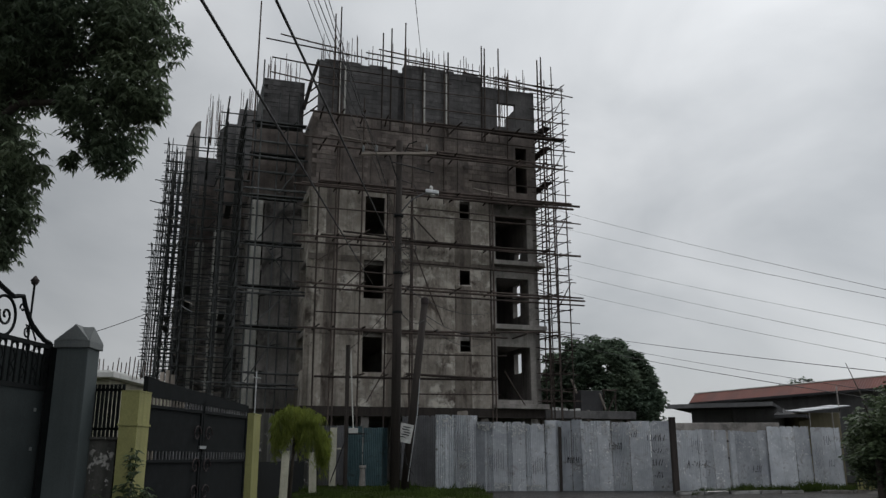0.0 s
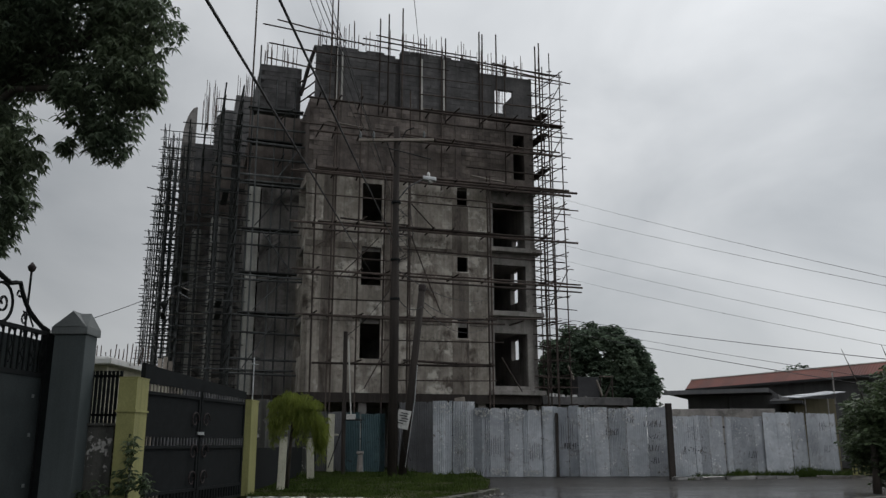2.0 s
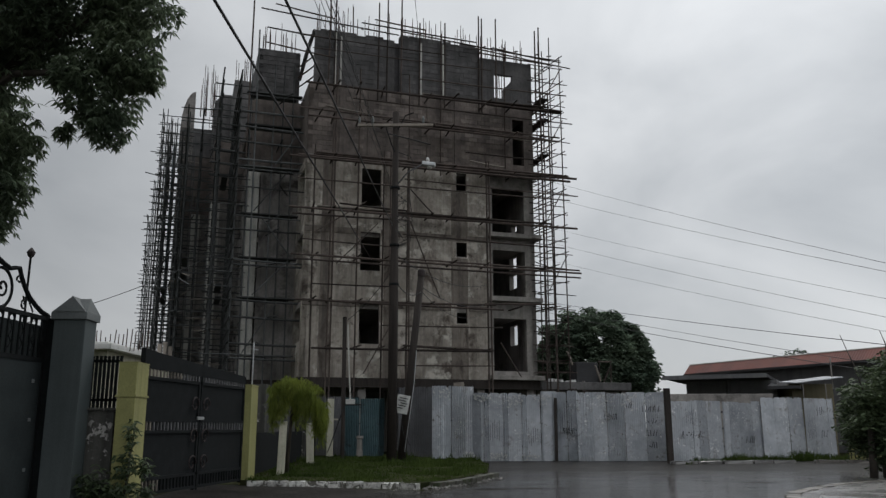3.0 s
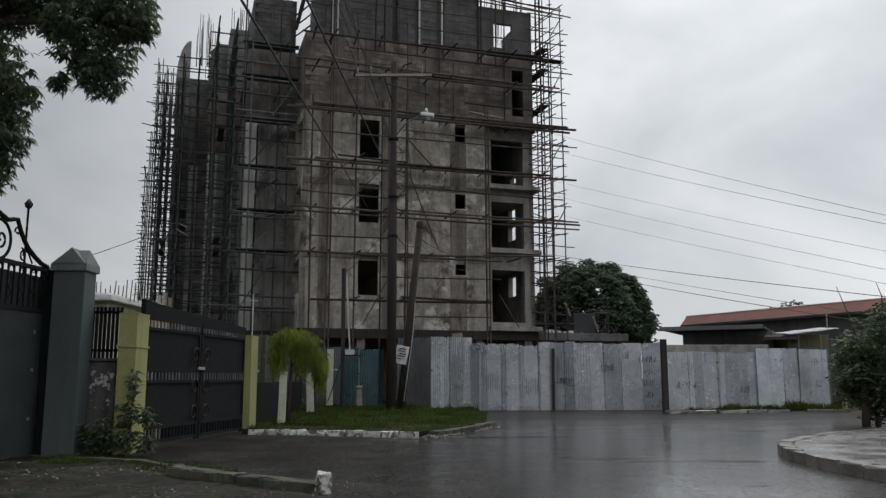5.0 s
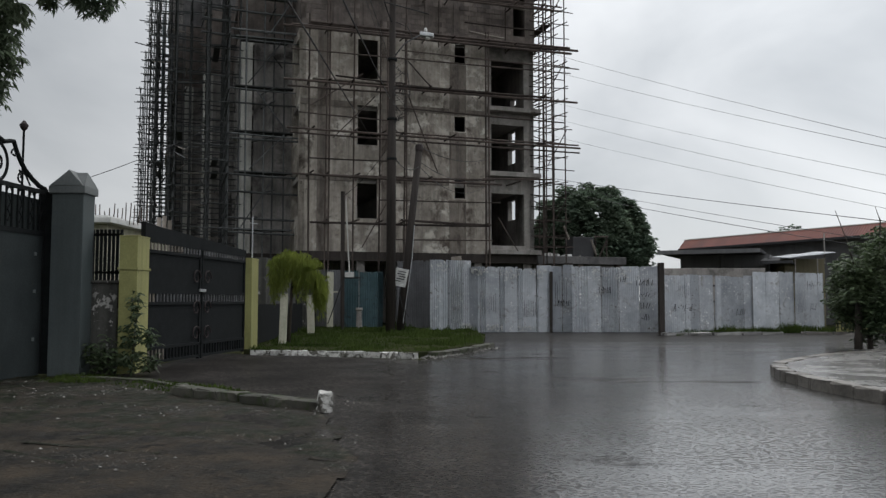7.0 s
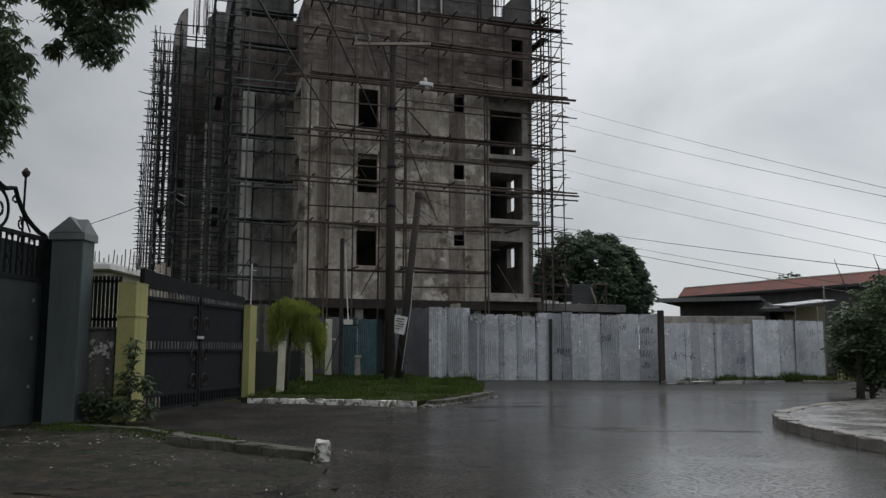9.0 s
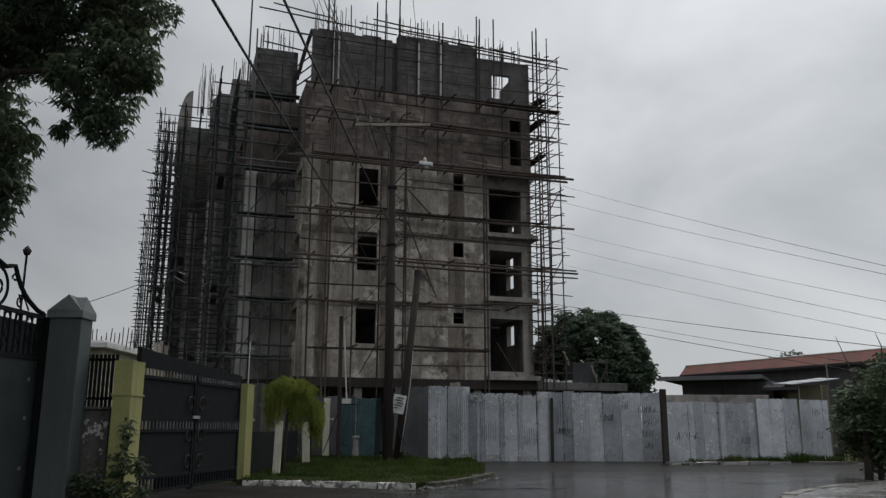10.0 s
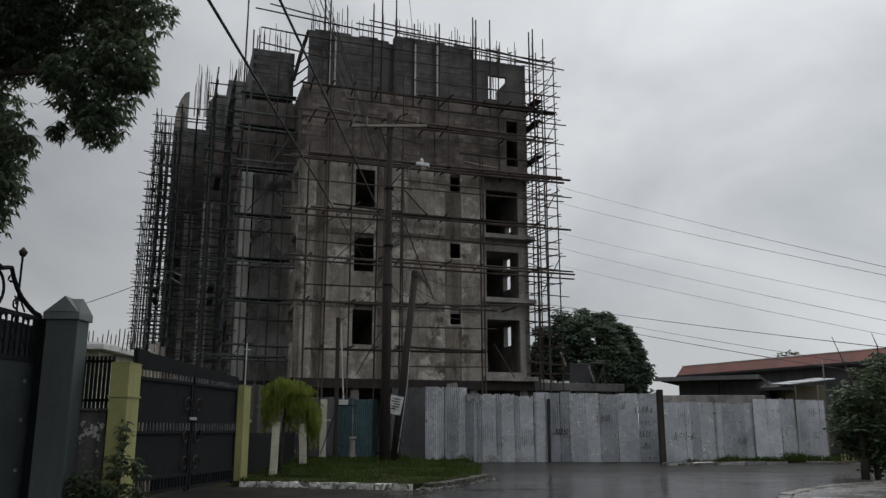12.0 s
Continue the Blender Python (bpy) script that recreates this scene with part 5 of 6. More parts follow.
# ---- utility pole, leaning pole, street lamp ----
pole = thing("utility_pole", "tall dark timber utility pole with a crossarm", "utility pole", m=pose(-1.66, 26.1, 0))
part("shaft", tube([(0, 0, 0.0), (0.02, 0, 6), (0.02, 0, 11.55)], 0.16, sides=12, r_end=0.11), TIMBER, pole, smooth=True)
crossarm = part("crossarm", box(-1.25, 1.28, -0.16, -0.05, 11.01, 11.1, bevel=0.012), BARE, pole, "bleached timber crossarm")
for x in (-1.2, -0.75, 0.95):
    part("insulator", lathe([(0.02, 0), (0.05, 0.05), (0.03, 0.09), (0.055, 0.13), (0.03, 0.2), (0.015, 0.26)], 10, at=(x, -0.1, 11.12)), GREYCAP, crossarm, "grey porcelain insulator", smooth=True)
part("bracket", tube([(0.1, -0.1, 10.9), (0.35, -0.1, 11.4), (0.62, -0.1, 11.5)], 0.02), IRON, pole)
part("strut", tube([(-0.3, -0.12, 10.98), (-0.12, -0.12, 10.4), (0, -0.12, 10.1)], 0.02), IRON, pole)
part("drop_wire", tube([(0.1, -0.14, 10.1), (0.5, -0.14, 9.95), (0.65, -0.14, 9.7), (0.62, -0.14, 9.35)], 0.012), CABLE, pole)
part("lower_arm", tube([(-0.25, -0.15, 10.75), (0.5, -0.15, 10.55), (1.2, -0.15, 10.35)], 0.02), CABLE, pole)
for z, n in ((8.4, 7), (7.6, 5)):
    for k in range(n):
        a = rg.uniform(-0.2, 0.6)
        part("loose_wire", tube([(0.05, -0.15, z + rg.uniform(-0.4, 0.4)), (0.25 + a * 0.5, -0.2, z + rg.uniform(-0.5, 0.5)), (0.4 + a * 0.4, -0.2, z - rg.uniform(0.2, 0.8)), (0.08, -0.16, z - rg.uniform(0.3, 1.1))], 0.009, sides=5), CABLE, pole)
for z in (8.85, 6.9, 5.6):
    part("clamp", lathe([(0.155, 0), (0.165, 0.02), (0.165, 0.06), (0.155, 0.08)], 12, at=(0.02, 0, z)), IRON, pole)
lamp = thing("street_lamp", "white street lamp on a curved bracket arm", "street lamp", m=pose(-1.66, 26.1, 0))
part("arm", tube([(0.12, -0.12, 9.0), (0.45, -0.14, 9.4), (0.85, -0.14, 9.62), (1.0, -0.14, 9.66)], 0.024, sides=8), ZINC_DULL, lamp, smooth=True)
head = box(-0.09, 0.36, -0.12, 0.12, -0.05, 0.09, bevel=0.04)
lamp_head = part("head", head, ALU, lamp, "white lamp head", m=pose(1.0, -0.14, 9.66, 0, 8, 0))
back = pose(1.0, -0.14, 9.66, 0, 8, 0).inverted()
part("lens", lathe([(0.07, 0.0), (0.09, -0.04), (0.07, -0.08), (0.02, -0.1)], 14, at=(1.16, -0.14, 9.6)), PORCELAIN, lamp_head, "clouded lamp lens", m=back, smooth=True)
part("photocell", lathe([(0.05, 0), (0.06, 0.05), (0.05, 0.13), (0.02, 0.16)], 12, at=(1.1, -0.14, 9.74)), PORCELAIN, lamp_head, m=back, smooth=True)

lean = thing("leaning_pole", "dark leaning timber pole with a rusty cap", "utility pole")
lt, lb = Vector((-0.78, 26.9, 6.15)), Vector((-1.42, 27.2, 0.05))
part("shaft", tube([lb, (lb + lt) / 2, lt], 0.14, sides=10, r_end=0.11), TIMBER, lean, smooth=True)
part("cap", lathe([(0.125, -0.05), (0.13, 0.0), (0.13, 0.13), (0.09, 0.18)], 12, at=(lt.x, lt.y, lt.z - 0.05)), IRONRED, lean, "rusty tin pole cap")
part("conduit", tube([lb + Vector((0.12, -0.15, 0.3)), (lb * 0.6 + lt * 0.4) + Vector((0.16, -0.14, 0)), (lb * 0.42 + lt * 0.58) + Vector((0.12, -0.12, 0))], 0.013), ALU, lean, "grey cable conduit")
part("loose_wire", tube([lb + Vector((0, -0.17, 1.3)), lb + Vector((0.08, -0.2, 0.85)), lb + Vector((0.3, -0.2, 0.5))], 0.012), CABLE, lean)
sign = thing("notice_board", "crumpled white notice nailed to the leaning pole", "sign", m=pose(-1.36, 26.72, 1.85, 0, 12, -4))
board = bmesh.new()
bmesh.ops.create_grid(board, x_segments=6, y_segments=6, size=0.5)
for v in board.verts:
    v.co = Vector((v.co.x * 0.42, 0.03 * noise.noise(v.co * 4), v.co.y * 0.58))
bmesh.ops.solidify(board, geom=board.faces, thickness=0.01)
notice = part("sheet", board, PAPER, sign)
for i, (x0, x1) in enumerate(((-0.12, 0.13), (-0.15, 0.1), (-0.08, 0.15), (-0.14, 0.12), (-0.15, 0.02))):
    part("printed_line", box(x0, x1, -0.034, -0.03, 0.17 - i * 0.08, 0.2 - i * 0.08), INK, notice)

rodpost = thing("service_pole", "thin pole with a white conduit and meter box", "service pole", m=pose(-3.35, 28.0, 0.1))
part("shaft", tube([(-0.08, 0.1, 0), (-0.1, 0.1, 4.75)], 0.07, sides=8), TIMBER, rodpost)
part("conduit", tube([(0.16, 0, 1.95), (0.1, 0, 2.9), (0.02, 0, 4.45), (0.05, 0, 4.55)], 0.024, sides=8), PALE, rodpost, "white plastic conduit")
part("meter_box", box(0.02, 0.32, -0.14, 0.06, 1.78, 1.95, bevel=0.015), PORCELAIN, rodpost, "grey meter box")
part("crosspiece", box(-0.1, 0.55, -0.05, 0.0, 1.74, 1.78), TIMBER, rodpost)
rod("stay", (-0.05, 0, 1.7), (-0.55, -0.1, 0.2), 0.02, CABLE, rodpost)

# ---- overhead cables ----


def cable(name, pts, r, label, sag=0.0):
    a, b = Vector(pts[0]), Vector(pts[-1])
    line = [a.lerp(b, i / 16) - Vector((0, 0, sag * 4 * (i / 16) * (1 - i / 16))) for i in range(17)]
    return solid(name, tube(line, r, sides=6), CABLE, label, "cable", "overhead cables", smooth=True)


def beyond(a, b, k):
    """Continues the line from b through a by k times its length."""
    a, b = Vector(a), Vector(b)
    return a + (a - b) * k


c1a = (-2.02, 6.0, 4.75)
cable("overhead_cable", [beyond(c1a, (-2.74, 26.0, 7.03), 0.7), (-3.02, 33.6, 7.9)], 0.017, "thick black service cable crossing the sky")
cable("overhead_cable", [beyond((-1.89, 8.0, 5.97), (-1.9, 26.0, 7.94), 0.9), (-1.72, 26.0, 7.6)], 0.018, "black service cable running to the pole")
for hi, lo, r in (((-2.30, 12, 8.40), (-2.86, 26.0, 11.3), 0.007), ((-2.13, 12, 8.40), (-2.41, 26.0, 11.3), 0.009), ((-2.02, 12, 8.39), (-1.85, 26, 9.3), 0.007), ((-1.95, 12, 8.39), (-1.8, 26, 9.1), 0.007), ((-2.2, 12, 8.40), (-1.75, 26, 8.8), 0.006)):
    cable("overhead_wire", [beyond(hi, lo, 1.3), lo], r, "thin black wire running to the pole's crossarm")
cable("overhead_wire", [beyond((-0.7, 16, 10.81), (-1.08, 30, 16.96), 0.9), (-1.2, 34.4, 18.95)], 0.009, "thin wire running to the roof")
for a, b, r in (((7.68, 45, 14.58), (11.99, 22, 5.73), 0.010), ((7.64, 45, 13.64), (11.96, 22, 5.49), 0.010), ((7.57, 45, 11.91), (11.83, 22, 4.75), 0.008), ((7.53, 45, 11.03), (11.77, 22, 4.25), 0.009), ((7.17, 45, 10.12), (11.72, 22, 3.86), 0.008),
                ((6.77, 45, 7.89), (11.69, 22, 3.49), 0.016), ((6.75, 45, 7.58), (9.59, 22, 3.27), 0.010), ((6.9, 45, 7.2), (9.42, 22, 3.09), 0.014)):
    cable("overhead_wire", [beyond(a, b, 0.35), beyond(b, a, 0.6)], r * 0.72, "overhead line crossing the sky beside the building", 0.25)
cable("overhead_wire", [(-12.5, 24.0, 4.1), (-9.0, 33.0, 8.4)], 0.012, "slack wire running to the scaffold", 0.25)
cable("overhead_wire", [(-1.55, 26.1, 6.6), (1.9, 35.1, 7.2)], 0.012, "slack service wire running to the building", 0.45)
cable("overhead_wire", [(-0.8, 26.8, 5.7), (1.9, 35.1, 6.35)], 0.012, "slack service wire running to the building", 0.35)
cable("overhead_wire", [(-1.5, 26.0, 5.6), (-0.8, 26.8, 5.5)], 0.014, "looped wire between the two poles", 0.2)
cable("overhead_wire", [(-0.75, 26.85, 5.5), (1.9, 35.1, 6.1)], 0.010, "slack service wire running to the building", 0.6)
cable("overhead_wire", [(-3.42, 28.1, 4.7), (-1.7, 26.1, 6.1)], 0.010, "slack wire between the poles", 0.15)

# ---- left properties: grey pillar, iron gate, wall, yellow columns, driveway gate ----
pillar = thing("gate_pillar", "grey painted masonry gate pillar with a gabled cap", "gate pillar", m=pose(-5.565, 12.07, 0))
part("shaft", box(-0.235, 0.235, 0, 0.40, -0.02, 2.68, bevel=0.012), GREYPAINT, pillar)
part("band", box(-0.27, 0.27, -0.045, 0.44, 2.68, 2.79, bevel=0.012), GREYCAP, pillar)
capm = bmesh.new()
q = [capm.verts.new(c) for c in ((-0.265, -0.04, 2.79), (0.265, -0.04, 2.79), (0.265, 0.44, 2.79), (-0.265, 0.44, 2.79), (-0.14, 0.2, 3.02), (0.2, 0.2, 3.02))]
for f in ((0, 1, 5, 4), (1, 2, 5), (2, 3, 4, 5), (3, 0, 4), (3, 2, 1, 0)):
    capm.faces.new([q[i] for i in f])
q = [capm.verts.new(c) for c in ((-0.24, -0.05, 2.794), (0.24, -0.05, 2.794), (0, 0.02, 3.04), (0, 0.3, 3.04), (-0.24, 0.2, 2.794), (0.24, 0.2, 2.794))]
for f in ((0, 1, 2), (1, 5, 3, 2), (0, 2, 3, 4), (4, 3, 5), (0, 4, 5, 1)):
    capm.faces.new([q[i] for i in f])
part("cap", capm, GREYCAP, pillar, "gabled grey cap")

gate = thing("iron_gate", "black wrought-iron gate with scrolls and a swept top", "gate", m=pose(-5.99, 12.28, 0, 0, 0, 86.6))


def arc(cx, cz, r, a0, a1, n=16, y=0.0, r1=None):
    r1 = r if r1 is None else r1
    return [(cx + (r + (r1 - r) * i / n) * math.cos(radians(a0 + (a1 - a0) * i / n)), y, cz + (r + (r1 - r) * i / n) * math.sin(radians(a0 + (a1 - a0) * i / n))) for i in range(n + 1)]


sweep = [(-0.02, 0, 2.76), (-0.2, 0, 2.79), (-0.39, 0, 2.87), (-0.56, 0, 2.96), (-0.69, 0, 3.07), (-0.8, 0, 3.2), (-0.88, 0, 3.33), (-1.0, 0, 3.31), (-1.11, 0, 3.28), (-1.36, 0, 3.35), (-1.8, 0, 3.5), (-2.5, 0, 3.56)]
part("top_rail", tube(sweep, 0.035, sides=6), IRON, gate)
part("stile", box(-0.08, 0.0, -0.03, 0.03, 0.05, 2.76), IRON, gate)
part("hinge_post", box(-0.05, 0.02, -0.2, 0.06, 0.0, 2.72), IRON, gate)
part("mid_rail", box(-3.2, -0.08, -0.025, 0.025, 2.68, 2.74), IRON, gate)
part("lock_rail", box(-3.2, -0.08, -0.025, 0.025, 2.05, 2.12), IRON, gate)
kick = part("kick_panel", box(-3.2, -0.08, -0.01, 0.01, -0.01, 2.05), IRONSHEET, gate, "solid black sheet panel")
part("upper_panel", box(-3.2, -0.1, 0.04, 0.05, 2.12, 2.60), IRONSHEET, gate, "dull grey sheet behind the bars")
for i in range(12):
    x = -0.17 - i * 0.14
    part("bar", box(x - 0.012, x + 0.012, -0.012, 0.012, 2.12, 2.70), IRON, gate)
    if i % 2 == 0:
        part("zigzag", tube([(x + 0.01, -0.02, 2.2), (x + 0.07, -0.02, 2.28), (x, -0.02, 2.36), (x + 0.07, -0.02, 2.46), (x + 0.02, -0.02, 2.56)], 0.012, sides=5), IRON, gate)
        part("arch", tube(arc(x + 0.07, 2.61, 0.06, 0, 180, 10), 0.012, sides=5), IRON, gate)
part("ring", tube(arc(-1.28, 2.99, 0.27, 0, 360, 26), 0.022, sides=6), IRON, gate)
part("scroll", tube(arc(-1.24, 3.0, 0.15, -200, 240, 26, r1=0.03), 0.018, sides=6), IRON, gate)
part("scroll", tube(arc(-0.68, 2.83, 0.085, 60, 480, 22, r1=0.02), 0.014, sides=5), IRON, gate)
part("scroll", tube(arc(-0.86, 3.16, 0.07, 200, -160, 20, r1=0.02), 0.014, sides=5), IRON, gate)
part("scroll", tube([(-0.62, 0, 2.74), (-0.72, 0, 2.95), (-0.56, 0, 2.9), (-0.44, 0, 2.76)], 0.014, sides=5), IRON, gate)
for z in (0.5, 1.2, 1.75):
    part("rivet_plate", box(-0.3, -0.24, -0.022, -0.012, z, z + 0.05), GREYCAP, kick)
garden = thing("garden_lamp", "thin black lamp post with a small globe", "lamp post", m=pose(-7.25, 14.0, 0))
part("post", tube([(0, 0, 0), (0, 0, 4.05)], 0.02, sides=8), IRON, garden)
part("globe", lathe([(0.015, 0), (0.05, 0.03), (0.075, 0.1), (0.05, 0.13), (0.015, 0.18)], 12, at=(0, 0, 4.02)), IRONRED, garden, smooth=True)

low = thing("garden_wall", "dark mossy low wall with an iron railing on top", "wall")
part("wall", box(-5.4, -4.94, 12.44, 12.62, -0.02, 1.36, bevel=0.015), MOSS_SHADE, low)
part("coping", box(-5.38, -4.86, 12.4, 12.66, 1.36, 1.4, bevel=0.01), MOSS_SHADE, low)
for z in (1.5, 2.08):
    part("railing_bar", box(-5.4, -4.94, 12.5, 12.54, z, z + 0.04), IRON, low)
for i in range(9):
    x = -5.42 + i * 0.062
    part("baluster", box(x - 0.02, x + 0.02, 12.5, 12.53, 1.4, 2.18), IRON, low)

col = thing("gate_column", "yellow painted masonry gate column", "gate column", "yellow columns", pose(-4.75, 12.35, 0))
part("shaft", box(-0.138, 0.138, 0, 0.5, -0.02, 2.06, bevel=0.01), YELLOW, col)
part("band", box(-0.155, 0.155, -0.02, 0.52, 1.56, 1.59), YELLOW, col)
part("cap", box(-0.142, 0.142, -0.005, 0.505, 2.06, 2.08), YELLOW, col)
col2 = thing("gate_column", "yellow painted gate column beside the lawn", "gate column", "yellow columns", pose(-4.02, 16.85, 0))
part("shaft", box(-0.09, 0.09, 0, 0.6, -0.02, 1.94, bevel=0.01), YELLOW, col2)
part("cap", box(-0.1, 0.1, -0.01, 0.61, 1.94, 1.97), YELLOW, col2)
part("rod", tube([(0.02, 0.3, 1.97), (0.02, 0.3, 2.85)], 0.014), ALU, col2)
part("rod_cross", tube([(-0.05, 0.3, 2.72), (0.12, 0.3, 2.7)], 0.01), ALU, col2)

drive = thing("driveway_gate", "black sheet-metal driveway gate with ornamental bands", "gate")
ga, gb = Vector((-4.72, 12.88, 0)), Vector((-4.08, 16.85, 0))
gway = (gb - ga).normalized()
gn = Vector((gway.y, -gway.x, 0))
glen = (gb - ga).length
gm = Matrix.Translation(ga) @ Matrix.Rotation(math.atan2(gway.y, gway.x), 4, "Z")
drive.matrix_basis = gm
for x0, x1 in ((0.03, glen / 2 - 0.02), (glen / 2 + 0.02, glen - 0.03)):
    leaf_panel = part("leaf_panel", box(x0, x1, 0.0, 0.012, 0.1, 1.86), IRON, drive, "solid black gate sheet")
    for z in (0.08, 0.3, 1.02, 1.2, 1.86):
        part("rail", box(x0, x1, -0.03, 0.03, z, z + 0.05), IRON, drive)
    for z0, z1 in ((0.13, 0.3), (1.07, 1.2), (1.91, 2.05)):
        k = x0 + 0.05
        while k < x1:
            # paler spindles carry the light seen through the gaps in their colour
            part("spindle", box(k - 0.012, k + 0.012, -0.028, -0.004, z0, z1), BARE if x0 < 1 and k < (1.3 if z0 > 1.9 else 0.4 if z0 > 1 else 0.7) else ZINC_DULL if z0 > 1 else IRON, leaf_panel)
            k += 0.115
    for x in (x0, x1 - 0.05):
        part("stile", box(x, x + 0.05, -0.03, 0.03, 0.05, 2.1), IRON, drive)
part("hood", prism([(0.0, 2.03), (glen, 1.98), (glen, 2.12), (glen * 0.6, 2.2), (0.35, 2.3), (0.0, 2.34)], -0.03, 0.05), IRON, drive, "black sheet hood along the top", m=pose(0, 0.02, 0, 90, 0, 0))
for z in (0.3, 0.75, 1.3):
    for dx in (-0.22, 0.22):
        part("scroll", tube(arc(glen / 2 + dx, z + 0.2, 0.16, 0, 420, 20, y=-0.04, r1=0.03), 0.013, sides=5), IRONRED, drive)
part("latch", box(glen / 2 - 0.12, glen / 2 + 0.12, -0.06, -0.03, 1.25, 1.3), ALU, drive, "worn steel latch")

house = thing("neighbour_house", "low cream bungalow with a flat white-edged roof", "house")
part("wall", box(-15, -7.75, 18.8, 23, 0, 2.85), CREAM, house)
part("roof", box(-15.4, -7.5, 18.4, 23.2, 2.85, 2.97, bevel=0.01), WHITEEDGE, house, "white-edged flat roof slab")
part("parapet", box(-15.2, -7.65, 18.6, 23.0, 2.97, 3.03), WHITEEDGE, house)
for i in range(16):
    rod("starter_bar", (-8.6 + i * 0.1, 19.5, 2.9), (-8.6 + i * 0.1 + rg.uniform(-0.05, 0.05), 19.5, 3.2 + rg.uniform(0, 0.25)), 0.012, REBAR, house)
for x in (-8.0, -7.85, -7.7):
    part("loose_board", box(x, x + 0.1, 22.8, 22.86, 2.97, 3.3 + rg.uniform(0, 0.7)), BARE, house, m=None)
# two added solids, coloured dark in place of a hedge in shadow
solid("yard_wall", box(-9.5, -4.5, 27.0, 27.2, 0.0, 2.35, bevel=0.02), MOSS_SHADE, "dark wall standing in for a shaded hedge behind the gate", "wall")
solid("yard_shed", prism([(-6.6, 22.0), (-4.75, 22.0), (-4.75, 26.5), (-6.6, 26.5)], 0.0, 2.25), MOSS_SHADE, "dark block added for the shade behind the driveway gate", "shed")

for x, y, h, w, tilt in ((-3.68, 18.9, 1.15, 0.085, 1.5), (-4.0, 25.0, 1.15, 0.11, -2.0), (-4.2, 30.6, 2.05, 0.12, 0.0)):
    b = box(-w, w, -w, w, -0.05, h, bevel=0.02)
    p_ = thing("fence_stake", "limewashed concrete fence post in the grass", "post", "limewashed posts", pose(x, y, 0.1, 0, tilt, 8))
    part("shaft", b, POSTPAINT, p_)
    if h > 2:
        part("crossbar", box(-0.3, 0.28, -0.03, 0.03, 1.28, 1.34), POSTPAINT, p_)
# dark board added where only shade lies behind the posts
solid("side_fence", box(-0.03, 0.03, 0, 13, 0.1, 1.0), IRON, "low dark board standing in for shade behind the posts", "fence", m=pose(-4.25, 18.0, 0, 0, 0, 2.5))
stump = lathe([(0.12, 0), (0.1, 0.3), (0.09, 0.62), (0.13, 0.66), (0.12, 0.74)], 10)
solid("hydrant_stump", stump, SLAB, "short grey standpipe in the grass", "standpipe", m=pose(-2.95, 29.0, 0.1))


# ---- trees and shrubs ----
def tree(name, label, m, trunk_pts, r0, r1, limbs, lumps, density, leaf, seed, material):
    r = random.Random(seed)
    root = thing(name, label, "tree", m=m)
    part("trunk", tube(trunk_pts, r0, sides=10, r_end=r1), BARK, root, smooth=True)
    for pts, ra in limbs:
        part("limb", tube(pts, ra, sides=7, r_end=ra * 0.3), BARK, root, smooth=True)
    v, f = leaves(lump_spots(lumps, density, r, leaf[4]), leaf[0], leaf[1], leaf[2], leaf[3], r)
    leafy("crown", v, f, material, root)
    return root


lm = [(-5.2, 10.3, 7.1, 1.1, 1.3, 1.05), (-4.16, 10.0, 6.68, 0.55, 0.7, 0.55), (-4.2, 10.0, 5.93, 0.44, 0.6, 0.46), (-4.57, 10.1, 5.5, 0.55, 0.7, 0.52), (-4.38, 10.0, 4.95, 0.3, 0.4, 0.28), (-4.92, 10, 4.88, 0.13, 0.2, 0.13), (-5.75, 10.2, 6.5, 0.75, 0.9, 0.8), (-3.93, 10, 5.62, 0.22, 0.3, 0.22), (-5.98, 10, 5.35, 0.2, 0.4, 0.3), (-5.0, 10.1, 5.68, 0.22, 0.4, 0.2),
      (-5.65, 10.0, 4.75, 0.46, 0.5, 0.4), (-5.6, 10, 4.15, 0.33, 0.4, 0.4), (-5.68, 10, 3.68, 0.24, 0.3, 0.24), (-7.2, 10.8, 6.6, 1.3, 1.5, 1.6), (-6.6, 10.5, 4.6, 0.9, 0.9, 1.2), (-6.6, 10.4, 8.2, 1.6, 1.6, 1.0), (-8.8, 11.2, 7.0, 1.6, 1.8, 1.8), (-4.6, 10.2, 7.9, 0.8, 0.9, 0.6)]
tree("mango_tree", "large dark mango tree with drooping leaves", None, [(-8.6, 11.6, 0), (-8.5, 11.5, 1.6), (-8.3, 11.2, 3.0), (-7.9, 11.0, 4.4)], 0.32, 0.18,
     [([(-8.2, 11.1, 3.4), (-7.0, 10.8, 5.2), (-5.6, 10.3, 6.2), (-4.5, 10.0, 6.6)], 0.13), ([(-8.2, 11.1, 3.3), (-7.0, 10.6, 5.0), (-5.8, 10.2, 5.75), (-4.6, 10.0, 5.7)], 0.1), ([(-7.9, 11, 4.4), (-7.2, 10.8, 6.4), (-6.2, 10.4, 8.0)], 0.12), ([(-8.4, 11.3, 2.6), (-7.0, 10.4, 4.0), (-5.8, 10.0, 4.2)], 0.08)],
     lm, 440, (0.125, 0.036, 0.75, 7, 0.4), 41, MANGO)

